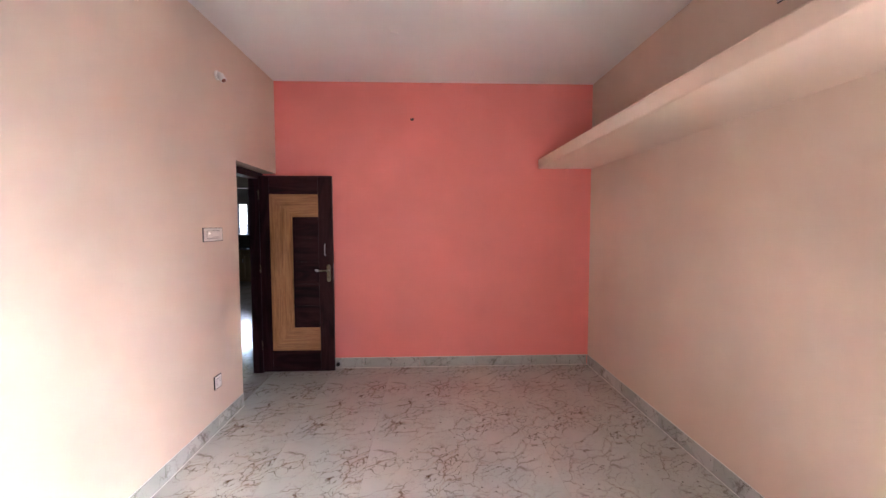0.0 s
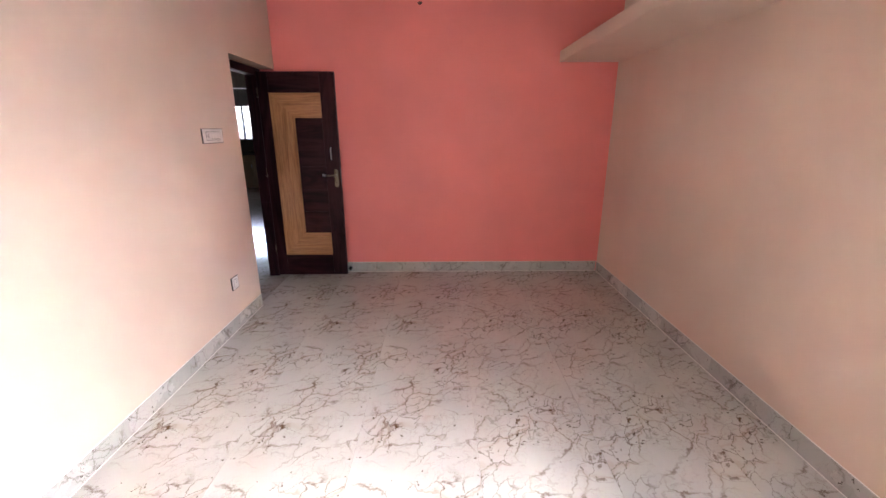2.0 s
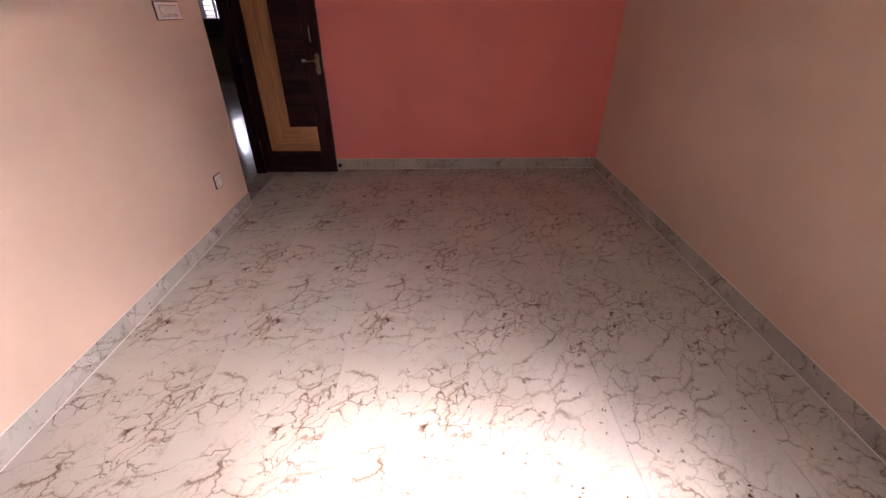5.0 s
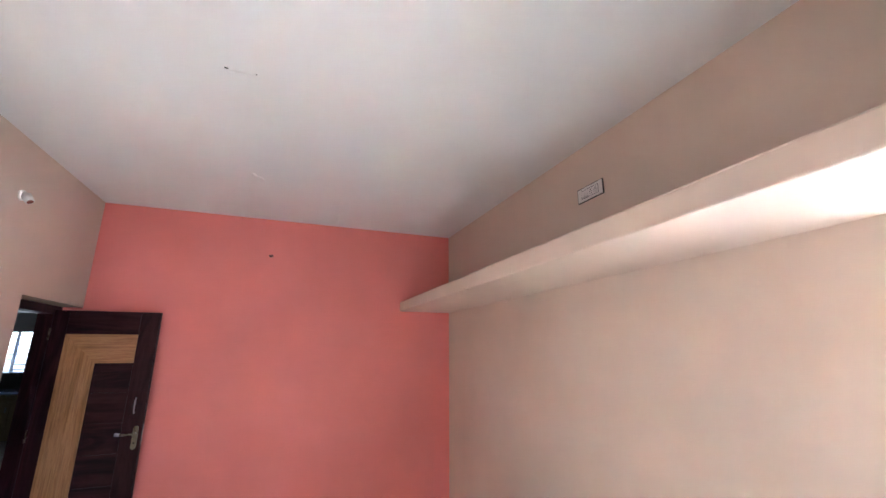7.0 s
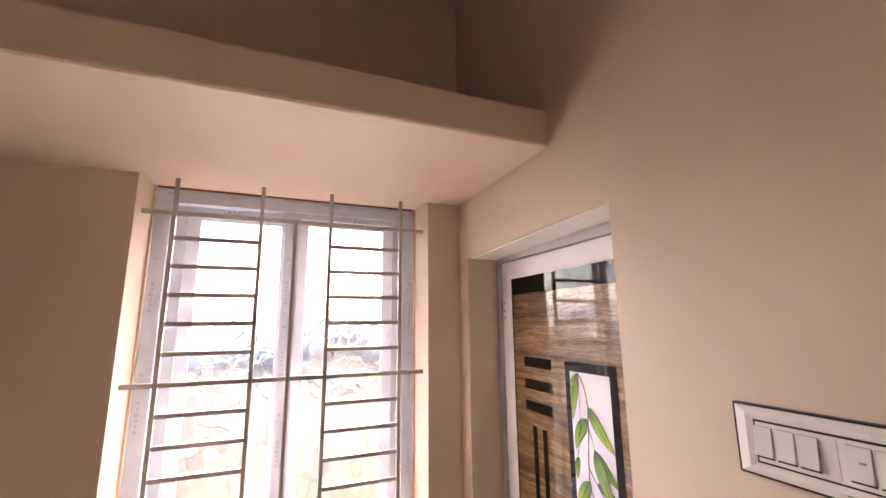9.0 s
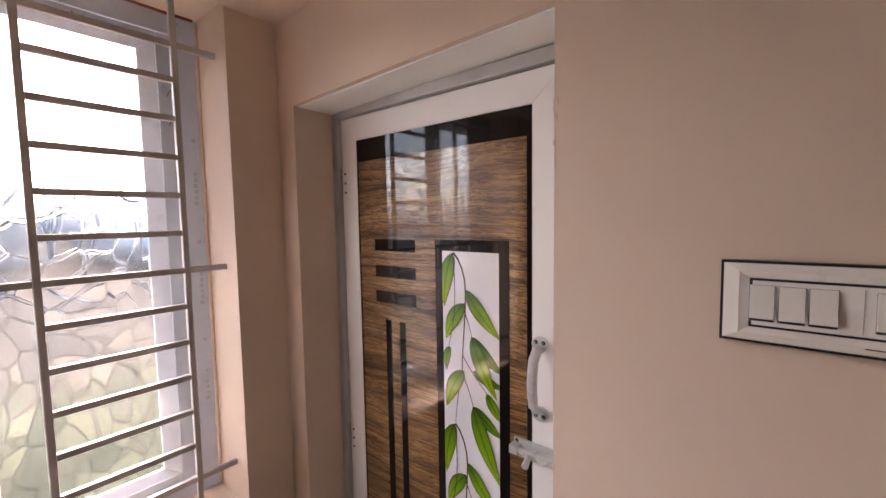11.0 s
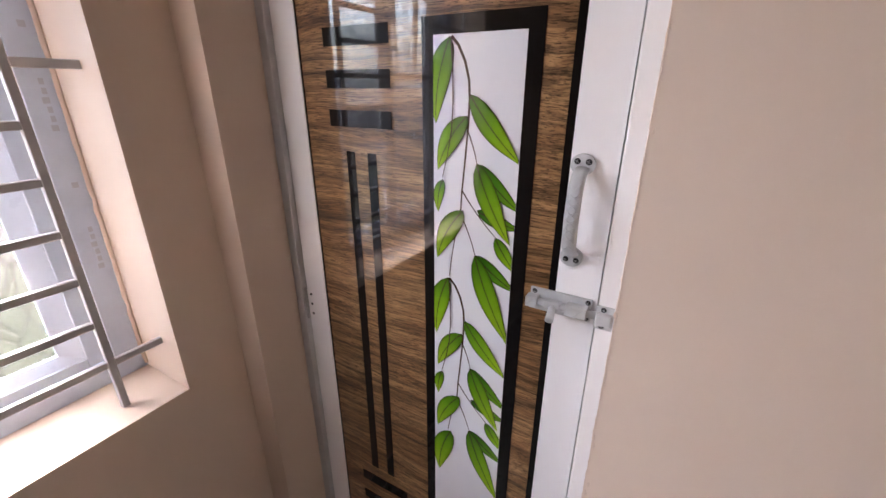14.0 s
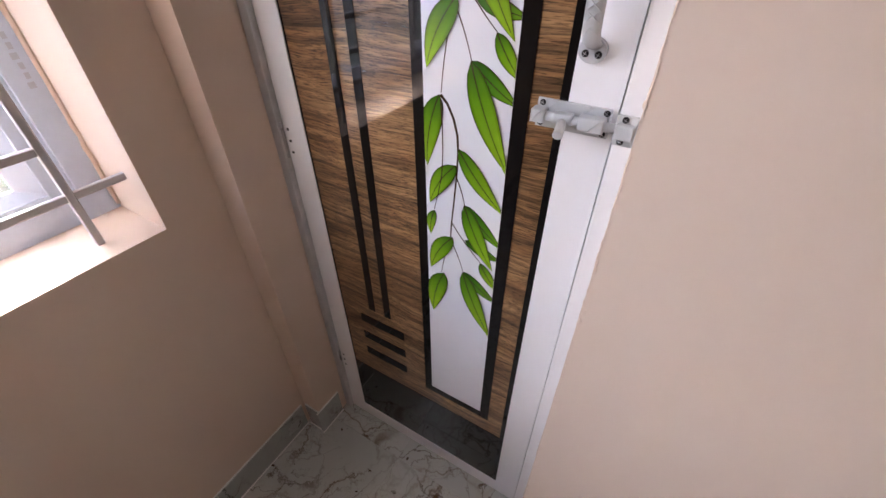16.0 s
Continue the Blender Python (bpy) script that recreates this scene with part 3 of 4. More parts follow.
# printed marks on the protective film, too faint to read, and marker strokes
for y, z, tall, side in ((WIN_Y1 - 0.026, 1.78, 0.10, 0), (WIN_Y1 - 0.026, 1.42, 0.10, 0), (WIN_Y1 - 0.026, 1.06, 0.10, 0), (WIN_Y0 + 0.022, 1.72, 0.09, 0), (WIN_Y0 + 0.022, 1.46, 0.09, 0),
                         (WIN_Y0 + 0.022, 1.20, 0.09, 0), (0.371, 1.80, 0.085, 1), (0.371, 1.56, 0.085, 1), (0.371, 1.27, 0.085, 1)):
    x = FX0 if not side else 3.494
    for k in range(6):
        z0 = z - tall / 2 + k * tall / 6
        block("film_print", (x - 0.0006, y - 0.003, z0), (x + 0.0004, y + (0.004 if k % 3 else 0.007), z0 + tall / 9), M_FILM_PRINT, window)
    block("film_print", (x - 0.0006, y - 0.004, z + 0.115), (x + 0.0004, y + 0.006, z + 0.125), M_FILM_PRINT, window)
for y, z in ((0.13, 2.072), (0.56, 2.068), (-0.045, 1.95), (-0.046, 1.88), (0.50, 0.945), (0.10, 0.935), (0.366, 1.04)):
    tube("marker_stroke", [(3.4925 if z < 2.0 else FX0 - 0.0004, y + dy, z + dz) for dy, dz in ((0.018, -0.008), (0.010, 0.010), (0.004, -0.006), (-0.006, 0.007), (-0.010, -0.010), (-0.022, 0.004))], 0.0011, M_INK, window, 5)
for y in (-0.06, 0.20, 0.55, 0.74):
    block("frame_screw_cap", (FX0 - 0.0008, y, WIN_Z1 - 0.024), (FX0 + 0.001, y + 0.022, WIN_Z1 - 0.018), M_FILM_PRINT, window)
# mortar squeezed out round the frame
tube("sealing_mortar", [(FX0 - 0.002, WIN_Y0 + 0.003 + 0.003 * noise.noise((z * 40, 0, 0)), z) for z in np.linspace(WIN_Z0 + 0.01, WIN_Z1 - 0.01, 60)], 0.005, M_WALL, window, 6)
tube("sealing_mortar", [(FX0 - 0.002, WIN_Y1 - 0.003 + 0.003 * noise.noise((z * 40, 5, 0)), z) for z in np.linspace(WIN_Z0 + 0.01, WIN_Z1 - 0.01, 60)], 0.005, M_WALL, window, 6)
tube("sealing_mortar", [(FX0 - 0.002, y, WIN_Z1 - 0.002 + 0.003 * noise.noise((y * 40, 9, 0))) for y in np.linspace(WIN_Y0 + 0.01, WIN_Y1 - 0.01, 50)], 0.004, M_RED, window, 6)

# ---- the steel grille in front of the window ----
grille = thing("window_grille", (3.388, 0.35, WIN_Z0), "silver painted steel window grille of square bars", "grille")
GX, GB = 3.388, 0.0062


def bar(name, y0, y1, z0, z1):
    return block(name, (GX - GB, y0, z0), (GX + GB, y1, z1), M_GRILLE, grille, 0.0012, segments=1)


GV = (0.709, 0.462, 0.240, -0.012)
GZ = (2.031, 1.519, 1.008)
for y in GV:
    bar("upright_bar", y - GB, y + GB, WIN_Z0, WIN_Z1)
bar("upright_bar", 0.354 - GB, 0.354 + GB, GZ[2], GZ[0])
for z in GZ:
    block("cross_bar", (GX - GB + 0.0015, WIN_Y0, z - GB * 1.12), (GX + GB - 0.0015, WIN_Y1, z + GB * 1.12), M_GRILLE, grille, 0.0012, segments=1)
for k in range(1, 6):
    for z in (1.519 + 0.0868 * k, 1.519 - 0.0852 * k):
        for a, b in ((GV[1], GV[0]), (GV[3], GV[2])):
            bar("short_bar", a + GB, b - GB, z - GB * 1.08, z + GB * 1.08)

# ---- the dark panelled door to the hall, standing open ----
door1 = tagged(thing("door_1", (-0.13, 4.39, 0), "dark mahogany laminate door with oak inlay, standing open", "door"), kind="structure")
PX0, PX1 = -0.235, -0.135
block("frame_post", (PX0, 4.375, 0), (PX1, NORTH, DOOR1_Z), M_DARK, door1, 0.004)
block("frame_post", (PX0, DOOR1_Y, 0), (PX1, DOOR1_Y + 0.065, DOOR1_Z), M_DARK, door1, 0.004)
block("frame_head", (PX0, DOOR1_Y + 0.065, DOOR1_Z - 0.065), (PX1, 4.375, DOOR1_Z), M_DARK, door1, 0.004)
LX0, LX1, LY0, LY1, LZ0, LZ1 = -0.132, 0.60, 4.378, 4.410, 0.012, 2.035
leaf = block("leaf", (LX0, LY0 + 0.004, LZ0), (LX1, LY1, LZ1), M_DARK, door1, 0.0025)
# face veneer pieces
WX0, WX1, WZ0, WZ1, IX, IZ0, IZ1 = -0.030, 0.458, 0.235, 1.848, 0.196, 0.475, 1.618


def face(name, pts, mat, lift=0.004, y=LY0 + 0.004, label=""):
    return outline(name, pts, lift, mat, leaf, lambda u, v, w: (u, y - w, v), label)


face("stile", ((LX0 + 0.002, LZ0 + 0.002), (WX0 - 0.001, LZ0 + 0.002), (WX0 - 0.001, LZ1 - 0.002), (LX0 + 0.002, LZ1 - 0.002)), M_DARK)
face("stile", ((WX1 + 0.001, LZ0 + 0.002), (LX1 - 0.002, LZ0 + 0.002), (LX1 - 0.002, LZ1 - 0.002), (WX1 + 0.001, LZ1 - 0.002)), M_DARK)
face("top_rail", ((WX0, WZ1 + 0.001), (WX1, WZ1 + 0.001), (WX1, LZ1 - 0.002), (WX0, LZ1 - 0.002)), M_DARK_X)
face("bottom_rail", ((WX0, LZ0 + 0.002), (WX1, LZ0 + 0.002), (WX1, WZ0 - 0.001), (WX0, WZ0 - 0.001)), M_DARK_X)
face("oak_inlay", ((WX0, WZ1), (IX, IZ1), (WX1, IZ1), (WX1, WZ1)), M_OAK_X, label="light oak veneer inlay")
face("oak_inlay", ((WX0, WZ0), (WX0, WZ1), (IX, IZ1), (IX, IZ0)), M_OAK_Z, label="light oak veneer inlay")
face("oak_inlay", ((WX0, WZ0), (IX, IZ0), (WX1, IZ0), (WX1, WZ0)), M_OAK_X, label="light oak veneer inlay")
step = (IZ1 - IZ0) / 5
for k in range(5):
    face("panel", ((IX + 0.001, IZ0 + k * step + 0.003), (WX1 - 0.001, IZ0 + k * step + 0.003), (WX1 - 0.001, IZ0 + (k + 1) * step - 0.003), (IX + 0.001, IZ0 + (k + 1) * step - 0.003)), M_DARK_X, 0.003)
# lever handle on its plate, pull bolt and lock edge
HXc, HZc = 0.556, 1.05
plate_pts = [(HXc + 0.019 * math.cos(a) * (1 if abs(math.sin(a)) < 0.9 else 0.9), HZc + (0.055 if math.sin(a) > 0 else -0.075) + 0.024 * math.sin(a)) for a in [2 * math.pi * k / 20 for k in range(20)]]
plate = outline("handle_plate", plate_pts, 0.006, M_BRASS, leaf, lambda u, v, w: (u, LY0 - w, v), "aged brass handle plate")
rod("spindle", (HXc, LY0 - 0.004, HZc + 0.02), (HXc, LY0 - 0.045, HZc + 0.02), 0.010, M_BRASS, plate)
tube("lever", [(HXc, LY0 - 0.045, HZc + 0.02), (HXc - 0.03, LY0 - 0.048, HZc + 0.022), (HXc - 0.07, LY0 - 0.047, HZc + 0.019), (HXc - 0.115, LY0 - 0.046, HZc + 0.024)], 0.0085, M_BRASS, plate, 10)
rod("lever_tip", (HXc - 0.095, LY0 - 0.046, HZc + 0.022), (HXc - 0.125, LY0 - 0.046, HZc + 0.025), 0.012, M_STEEL, plate)
rod("keyhole", (HXc, LY0 - 0.0064, HZc - 0.05), (HXc, LY0 - 0.002, HZc - 0.05), 0.006, M_HOLE, plate)
tube("pull_bolt", [(0.523, LY0 - 0.002, 1.34), (0.523, LY0 - 0.018, 1.325), (0.523, LY0 - 0.020, 1.28), (0.523, LY0 - 0.018, 1.24), (0.523, LY0 - 0.002, 1.225)], 0.006, M_STEEL, leaf, 8, "dark steel pull")
block("lock_edge", (LX1 - 0.002, LY0 + 0.008, 0.98), (LX1 + 0.0015, LY1 - 0.006, 1.14), M_STEEL, leaf)
for z in (0.25, 1.05, 1.8):
    rod("hinge", (LX0 - 0.002, LY0 - 0.004, z), (LX0 - 0.002, LY0 - 0.004, z + 0.09), 0.006, M_BRASS, door1)

stop = thing("door_stopper", (0.625, NORTH - 0.012, 0.065), "dark metal magnetic door stopper on the skirting", "door stopper")
rod("base", (0.625, NORTH - 0.011, 0.065), (0.625, NORTH - 0.020, 0.065), 0.021, M_STEEL, stop)
rod("stem", (0.625, NORTH - 0.018, 0.065), (0.625, NORTH - 0.065, 0.065), 0.011, M_STEEL, stop)
rod("magnet", (0.625, NORTH - 0.062, 0.065), (0.625, NORTH - 0.085, 0.065), 0.019, M_SCREW, stop, label="black rubber magnet cup")

# ---- the printed white door to the bathroom, closed ----
door2 = tagged(thing("door_2", (2.92, FACE, 0), "white plastic door with walnut print and green leaf panel, closed", "door"), kind="structure")
BX0, BX1, BZ1 = 2.606, 3.230, 1.896
tagged(outline("soffit", ((DOOR2_X0 + 0.001, SOUTH - 0.014), (DOOR2_X1 - 0.001, SOUTH - 0.014), (DOOR2_X1 - 0.001, FACE - 0.02), (DOOR2_X0 + 0.001, FACE - 0.02)), 0.003, M_WHITE_PLASTER, door2, lambda u, v, w: (u, v, DOOR2_Z - w + HEAD_RISE * (DOOR2_X1 - u) / (DOOR2_X1 - DOOR2_X0))), "white plastered soffit")
FY0, FY1 = FACE - 0.04, FACE + 0.012
# lock-side post is white, hinge-side post and head are grey
block("frame_post", (DOOR2_X0, FY0, 0), (BX0 - 0.003, FY1, DOOR2_Z + 0.014), M_DOOR_WHITE, door2, 0.003)
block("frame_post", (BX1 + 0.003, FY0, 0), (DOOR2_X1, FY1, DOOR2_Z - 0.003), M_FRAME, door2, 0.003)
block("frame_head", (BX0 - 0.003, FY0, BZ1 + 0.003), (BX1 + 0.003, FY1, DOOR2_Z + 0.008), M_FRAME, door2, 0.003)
# unseen stop beads, coloured black to put shade into the leaf's edge gaps
block("gap_shade_bead", (BX0 - 0.003, FY0, 0), (BX0 + 0.006, FACE - 0.027, BZ1), M_TRIM, door2)
block("gap_shade_bead", (BX1 - 0.006, FY0, 0), (BX1 + 0.003, FACE - 0.027, BZ1), M_TRIM, door2)
block("gap_shade_bead", (BX0, FY0, BZ1 - 0.006), (BX1, FACE - 0.027, BZ1 + 0.003), M_TRIM, door2)
QX0, QX1, QZ0, QZ1 = 2.669, 3.170, 0.062, 1.836
leaf2 = block("leaf", (BX0, FACE - 0.024, 0.004), (BX1, FACE - 0.004, BZ1), M_DOOR_WHITE, door2, 0.001)


def sheet(name, x0, x1, z0, z1, mat, level=1, parent=None, label=""):
    y = FACE - 0.004
    return block(name, (x0, y - 0.001, z0), (x1, y + 0.0012 * level, z1), mat, parent or leaf2, 0, label)


def rail2(name, pts):
    return outline(name, pts, 0.004, M_DOOR_WHITE, leaf2, lambda u, v, w: (u, FACE - 0.004 + w, v))


g = 0.0006
rail2("stile", ((BX0, 0.004), (QX0 - g, QZ0), (QX0 - g, QZ1), (BX0, BZ1)))
rail2("stile", ((QX1 + g, QZ0), (BX1, 0.004), (BX1, BZ1), (QX1 + g, QZ1)))
rail2("rail", ((BX0 + g, BZ1), (QX0, QZ1 + g), (QX1, QZ1 + g), (BX1 - g, BZ1)))
rail2("rail", ((BX0 + g, 0.004), (BX1 - g, 0.004), (QX1, QZ0 - g), (QX0, QZ0 - g)))
panel = sheet("panel", QX0, QX1, QZ0, QZ1, M_WALNUT, 1, None, "glossy walnut-print panel")
sheet("band", QX0, QX1, 1.781, QZ1 - 0.0002, M_BLACK, 2, panel)
sheet("band", QX0, QX1, QZ0 + 0.0002, 0.312, M_BLACK, 2, panel)
sheet("edge_line", QX0, QX0 + 0.011, 0.312, 1.781, M_BLACK, 2, panel)
sheet("edge_line", QX1 - 0.003, QX1, 0.312, 1.781, M_BLACK, 2, panel)
for z in (1.552, 1.486, 1.421, 0.527, 0.457, 0.387):
    sheet("short_band", 2.970, 3.109, z, z + 0.029, M_BLACK, 2, panel)
for x in (3.056, 3.007):
    sheet("tall_band", x, x + 0.0195, 0.588, 1.378, M_BLACK, 2, panel)
NX0, NX1, NZ0, NZ1 = 2.719, 2.908, 0.366, 1.584
OX0, OX1, OZ0, OZ1 = 2.742, 2.887, 0.391, 1.559
sheet("picture_border", NX0, NX1, NZ0, NZ1, M_BLACK, 2, panel)
art = sheet("picture", OX0, OX1, OZ0, OZ1, M_SHEET, 2.6, panel, "white picture with hanging green leaves")
AY = FACE - 0.004 + 0.0012 * 2.6


def flat_shape(pts, level, mat, name):
    """A thin printed shape on the picture, cut off at its border."""
    clipped = list(pts)
    for axis, limit, sign in ((0, OX0, 1), (0, OX1, -1)):
        out = []
        for i, p in enumerate(clipped):
            q = clipped[(i + 1) % len(clipped)]
            pin, qin = (p[axis] - limit) * sign >= 0, (q[axis] - limit) * sign >= 0
            if pin:
                out.append(p)
            if pin != qin:
                f = (limit - p[axis]) / (q[axis] - p[axis])
                out.append((p[0] + f * (q[0] - p[0]), p[1] + f * (q[1] - p[1])))
        clipped = out
    if len(clipped) < 3:
        return None
    return outline(name, clipped, 0.00022, mat, panel, lambda u, v, w: (u, AY + 0.00025 * level + w, v))


def stroke(points, width, level):
    lead, back = [], []
    for i, p in enumerate(points):
        a, b = points[max(i - 1, 0)], points[min(i + 1, len(points) - 1)]
        d = Vector((b[0] - a[0], b[1] - a[1])).normalized()
        w = width * (1 - 0.45 * i / (len(points) - 1))
        lead.append((p[0] - d.y * w, p[1] + d.x * w))
        back.append((p[0] + d.y * w, p[1] - d.x * w))
    flat_shape(lead + back[::-1], level, M_STEM, "stem")


def bow(p, q, sag, n=9):
    d = Vector((q[0] - p[0], q[1] - p[1]))
    side = Vector((-d.y, d.x))
    return [(p[0] + d.x * f + side.x * sag * 4 * f * (1 - f), p[1] + d.y * f + side.y * sag * 4 * f * (1 - f)) for f in [i / (n - 1) for i in range(n)]]


def printed_leaf(base, tip, fat, sag, level, shade):
    """A pointed leaf: ink outline, two halves and a midrib."""
    spine = bow(base, tip, sag, 13)
    d = Vector((tip[0] - base[0], tip[1] - base[1]))
    n = Vector((-d.y, d.x)).normalized()

    def rim(side, grow):
        out = []
        for i, (x, y) in enumerate(spine):
            f = i / 12
            w = (math.sin(math.pi * f ** 0.72) ** 0.9) * d.length * fat * 0.5 + grow * (0.4 + math.sin(math.pi * f))
            out.append((x + n.x * w * side, y + n.y * w * side))
        return out

    flat_shape(rim(1, 0.0008) + rim(-1, 0.0008)[::-1], level, M_STEM, "leaf_outline")
    for side, deep in ((1, shade > 0), (-1, shade in (-1, 2))):
        bm = bmesh.new()
        uv = bm.loops.layers.uv.new("print")
        at = {}
        rows = [spine, [((a[0] + b[0]) / 2, (a[1] + b[1]) / 2) for a, b in zip(spine, rim(side, 0))], rim(side, 0)]
        grid = [[bm.verts.new((min(max(x, OX0), OX1), AY + 0.00025 * (level + 1) + 0.00022, z)) for x, z in row] for row in rows]
        for r, row in enumerate(grid):
            for i, v in enumerate(row):
                at[v] = (i / 12, r / 2)
        for r in range(2):
            for i in range(12):
                f = bm.faces.new((grid[r][i], grid[r][i + 1], grid[r + 1][i + 1], grid[r + 1][i])[::side])
                for l in f.loops:
                    l[uv].uv = at[l.vert]
        part("leaf_half", bm, M_LEAF_D if deep else M_LEAF, panel)
    stroke(spine[:-1], 0.0007, level + 2)


CX = (OX0 + OX1) / 2
# one spray of the hanging branch: base x, base z, tip x, tip z, width, bend, layer, shade
SPRAY = [
    (0.044, 0.000, 0.068, -0.121, 0.30, 0.06, 1, 0), (0.009, -0.078, -0.076, -0.173, 0.245, 0.035, 5, 0), (0.013, -0.108, 0.064, -0.193, 0.33, 0.07, 5, 0),
    (-0.005, -0.178, -0.083, -0.247, 0.245, 0.035, 1, 2), (-0.005, -0.178, -0.067, -0.300, 0.25, 0.035, 5, 0), (-0.008, -0.252, -0.083, -0.274, 0.28, 0.035, 1, 2),
    (0.055, -0.208, 0.064, -0.264, 0.33, 0.07, 1, 0), (0.016, -0.255, 0.065, -0.348, 0.33, 0.07, 5, 0), (-0.042, -0.292, -0.083, -0.348, 0.32, 0.035, 5, 0),
    (-0.007, -0.330, -0.083, -0.381, 0.28, 0.035, 1, 2), (-0.007, -0.330, -0.077, -0.484, 0.22, 0.035, 5, 0),
]
for z0 in (1.556, 1.173):
    for k, (bx, bz, tx, tz, fat, sag, level, shade) in enumerate(SPRAY):
        printed_leaf((CX + bx, z0 + bz), (CX + tx, z0 + tz), fat, sag, level, shade)
    top = [(CX + x, z0 + z) for x, z in ((0.042, 0.0), (0.030, -0.012), (0.019, -0.033), (0.012, -0.058), (0.010, -0.085), (0.012, -0.13), (0.016, -0.18), (0.020, -0.225), (0.022, -0.268))]
    stroke(top, 0.0023, 0)
    side = [(CX + x, z0 + z) for x, z in ((0.041, -0.004), (0.038, -0.045), (0.037, -0.09), (0.039, -0.13), (0.046, -0.168), (0.055, -0.205))]
    stroke(side, 0.0012, 8)
    for p, q, sag in (((0.012, -0.13), (-0.005, -0.178), -0.03), ((0.020, -0.222), (-0.042, -0.292), 0.03), ((0.022, -0.262), (-0.007, -0.330), -0.03), ((0.022, -0.262), (0.041, -0.380 if z0 > 1.2 else -0.352), 0.02)):
        stroke(bow((CX + p[0], z0 + p[1]), (CX + q[0], z0 + q[1]), sag), 0.0012, 0)
printed_leaf((CX + 0.034, 0.822), (CX + 0.061, 0.700), 0.34, 0.06, 5, 0)

# worn arris of the plaster beside the door: a thin uneven ridge with small chips
rng = random.Random(11)
ridge = [(DOOR2_X0 - 0.0012 + 0.0016 * noise.noise((z * 21, 3.0, 0)) + 0.0010 * noise.noise((z * 95, 7.0, 0)), SOUTH - 0.0015 + 0.0012 * noise.noise((z * 60, 1.0, 4.0)), z) for z in np.linspace(0.13, DOOR2_Z - 0.01, 260)]
tube("plaster_arris", ridge, 0.0018, M_WALL, door2, 6)
for k in range(16):
    z, r = rng.uniform(0.3, 1.8), rng.uniform(0.0015, 0.003)
    bm = bmesh.new()
    bmesh.ops.create_icosphere(bm, subdivisions=2, radius=r, matrix=Matrix.Translation((DOOR2_X0 - rng.uniform(0.000, 0.005), SOUTH, z)) @ Matrix.Diagonal((0.8, 0.35, rng.uniform(1.2, 2.8), 1)))
    for v in bm.verts:
        v.co += Vector((1, 0.3, 1)) * noise.noise(v.co * 300) * r * 0.5
    part("plaster_chip", bm, M_WALL, door2)
# knuckle hinges
for z in (1.69, 0.98, 0.24):
    h = rod("hinge", (BX1 + 0.0015, FACE + 0.004, z), (BX1 + 0.0015, FACE + 0.004, z + 0.078), 0.0035, M_STEEL, door2, 10)
    for k in range(3):
        rod("hinge_pin", (BX1 - 0.012, FACE - 0.001, z + 0.014 + k * 0.025), (BX1 - 0.012, FACE + 0.0012, z + 0.014 + k * 0.025), 0.003, M_SCREW, door2, 8)


def screw(at, r, parent, way=(0, 1, 0)):
    a = Vector(at)
    s = rod("screw", a, a + Vector(way) * 0.0022, r, M_SCREW, parent, 12, "black cross-head screw", r * 0.7)
    for d in (Vector((r * 0.6, 0, r * 0.25)), Vector((-r * 0.25, 0, r * 0.6))):
        tube("slot", [a + Vector(way) * 0.0021 - d, a + Vector(way) * 0.0021 + d], r * 0.12, M_STEEL, s, 4)


# cast pull handle with a criss-cross grip
pull = thing("pull_handle", (2.646, FACE, 1.325), "grey cast pull handle with criss-cross grip on the white door", "handle")
HX = 2.651
for z, s in ((1.392, 1), (1.258, -1)):
    pts = [(HX + 0.0165 * math.cos(a), z + 0.0145 * math.sin(a)) for a in [2 * math.pi * k / 20 for k in range(20)]]
    outline("foot", pts, 0.005, M_CAST, pull, lambda u, v, w: (u, FACE + w, v))
    for dx in (-0.0075, 0.0075):
        screw((HX + dx, FACE + 0.0048, z + 0.004 * s), 0.0044, pull)
grip = [(HX, FACE + 0.004, 1.386), (HX, FACE + 0.018, 1.381), (HX, FACE + 0.030, 1.368), (HX, FACE + 0.034, 1.348), (HX, FACE + 0.036, 1.325), (HX, FACE + 0.034, 1.302), (HX, FACE + 0.030, 1.282), (HX, FACE + 0.018, 1.269), (HX, FACE + 0.004, 1.264)]
body = tube("grip", grip, 0.0052, M_CAST, pull, 14, "", 1.95, (1, 0, 0))
for k in range(8):
    z = 1.279 + k * 0.0115
    yy = FACE + 0.0414 - ((z + 0.006 - 1.325) / 0.023) ** 2 * 0.002
    for s in (1, -1):
        tube("ridge", [(HX - 0.0078 * s, yy - 0.0022, z), (HX - 0.004 * s, yy - 0.0004, z + 0.0029), (HX, yy, z + 0.0058), (HX + 0.004 * s, yy - 0.0004, z + 0.0086), (HX + 0.0078 * s, yy - 0.0022, z + 0.0115)], 0.0009, M_CAST, body, 5)

# tower bolt, shot into its keep on the post
bolt = thing("tower_bolt", (2.655, FACE, 1.18), "grey plastic tower bolt, shot home, on the white door", "bolt")
TZ = 1.178
plate = block("back_plate", (2.612, FACE, TZ - 0.0185), (2.706, FACE + 0.005, TZ + 0.0185), M_CAST, bolt, 0.0015)
for x in (2.618, 2.699):
    for dz in (-0.0132, 0.0132):
        screw((x, FACE + 0.0048, TZ + dz), 0.0042, bolt)
for x0, x1 in ((2.616, 2.648), (2.690, 2.709)):
    bm = bmesh.new()
    add_box(bm, (x0, FACE + 0.004, TZ - 0.0088), (x1, FACE + 0.021, TZ + 0.0088))
    rounded(bm, 0.003, 3)
    part("guide", bm, M_CAST, bolt)
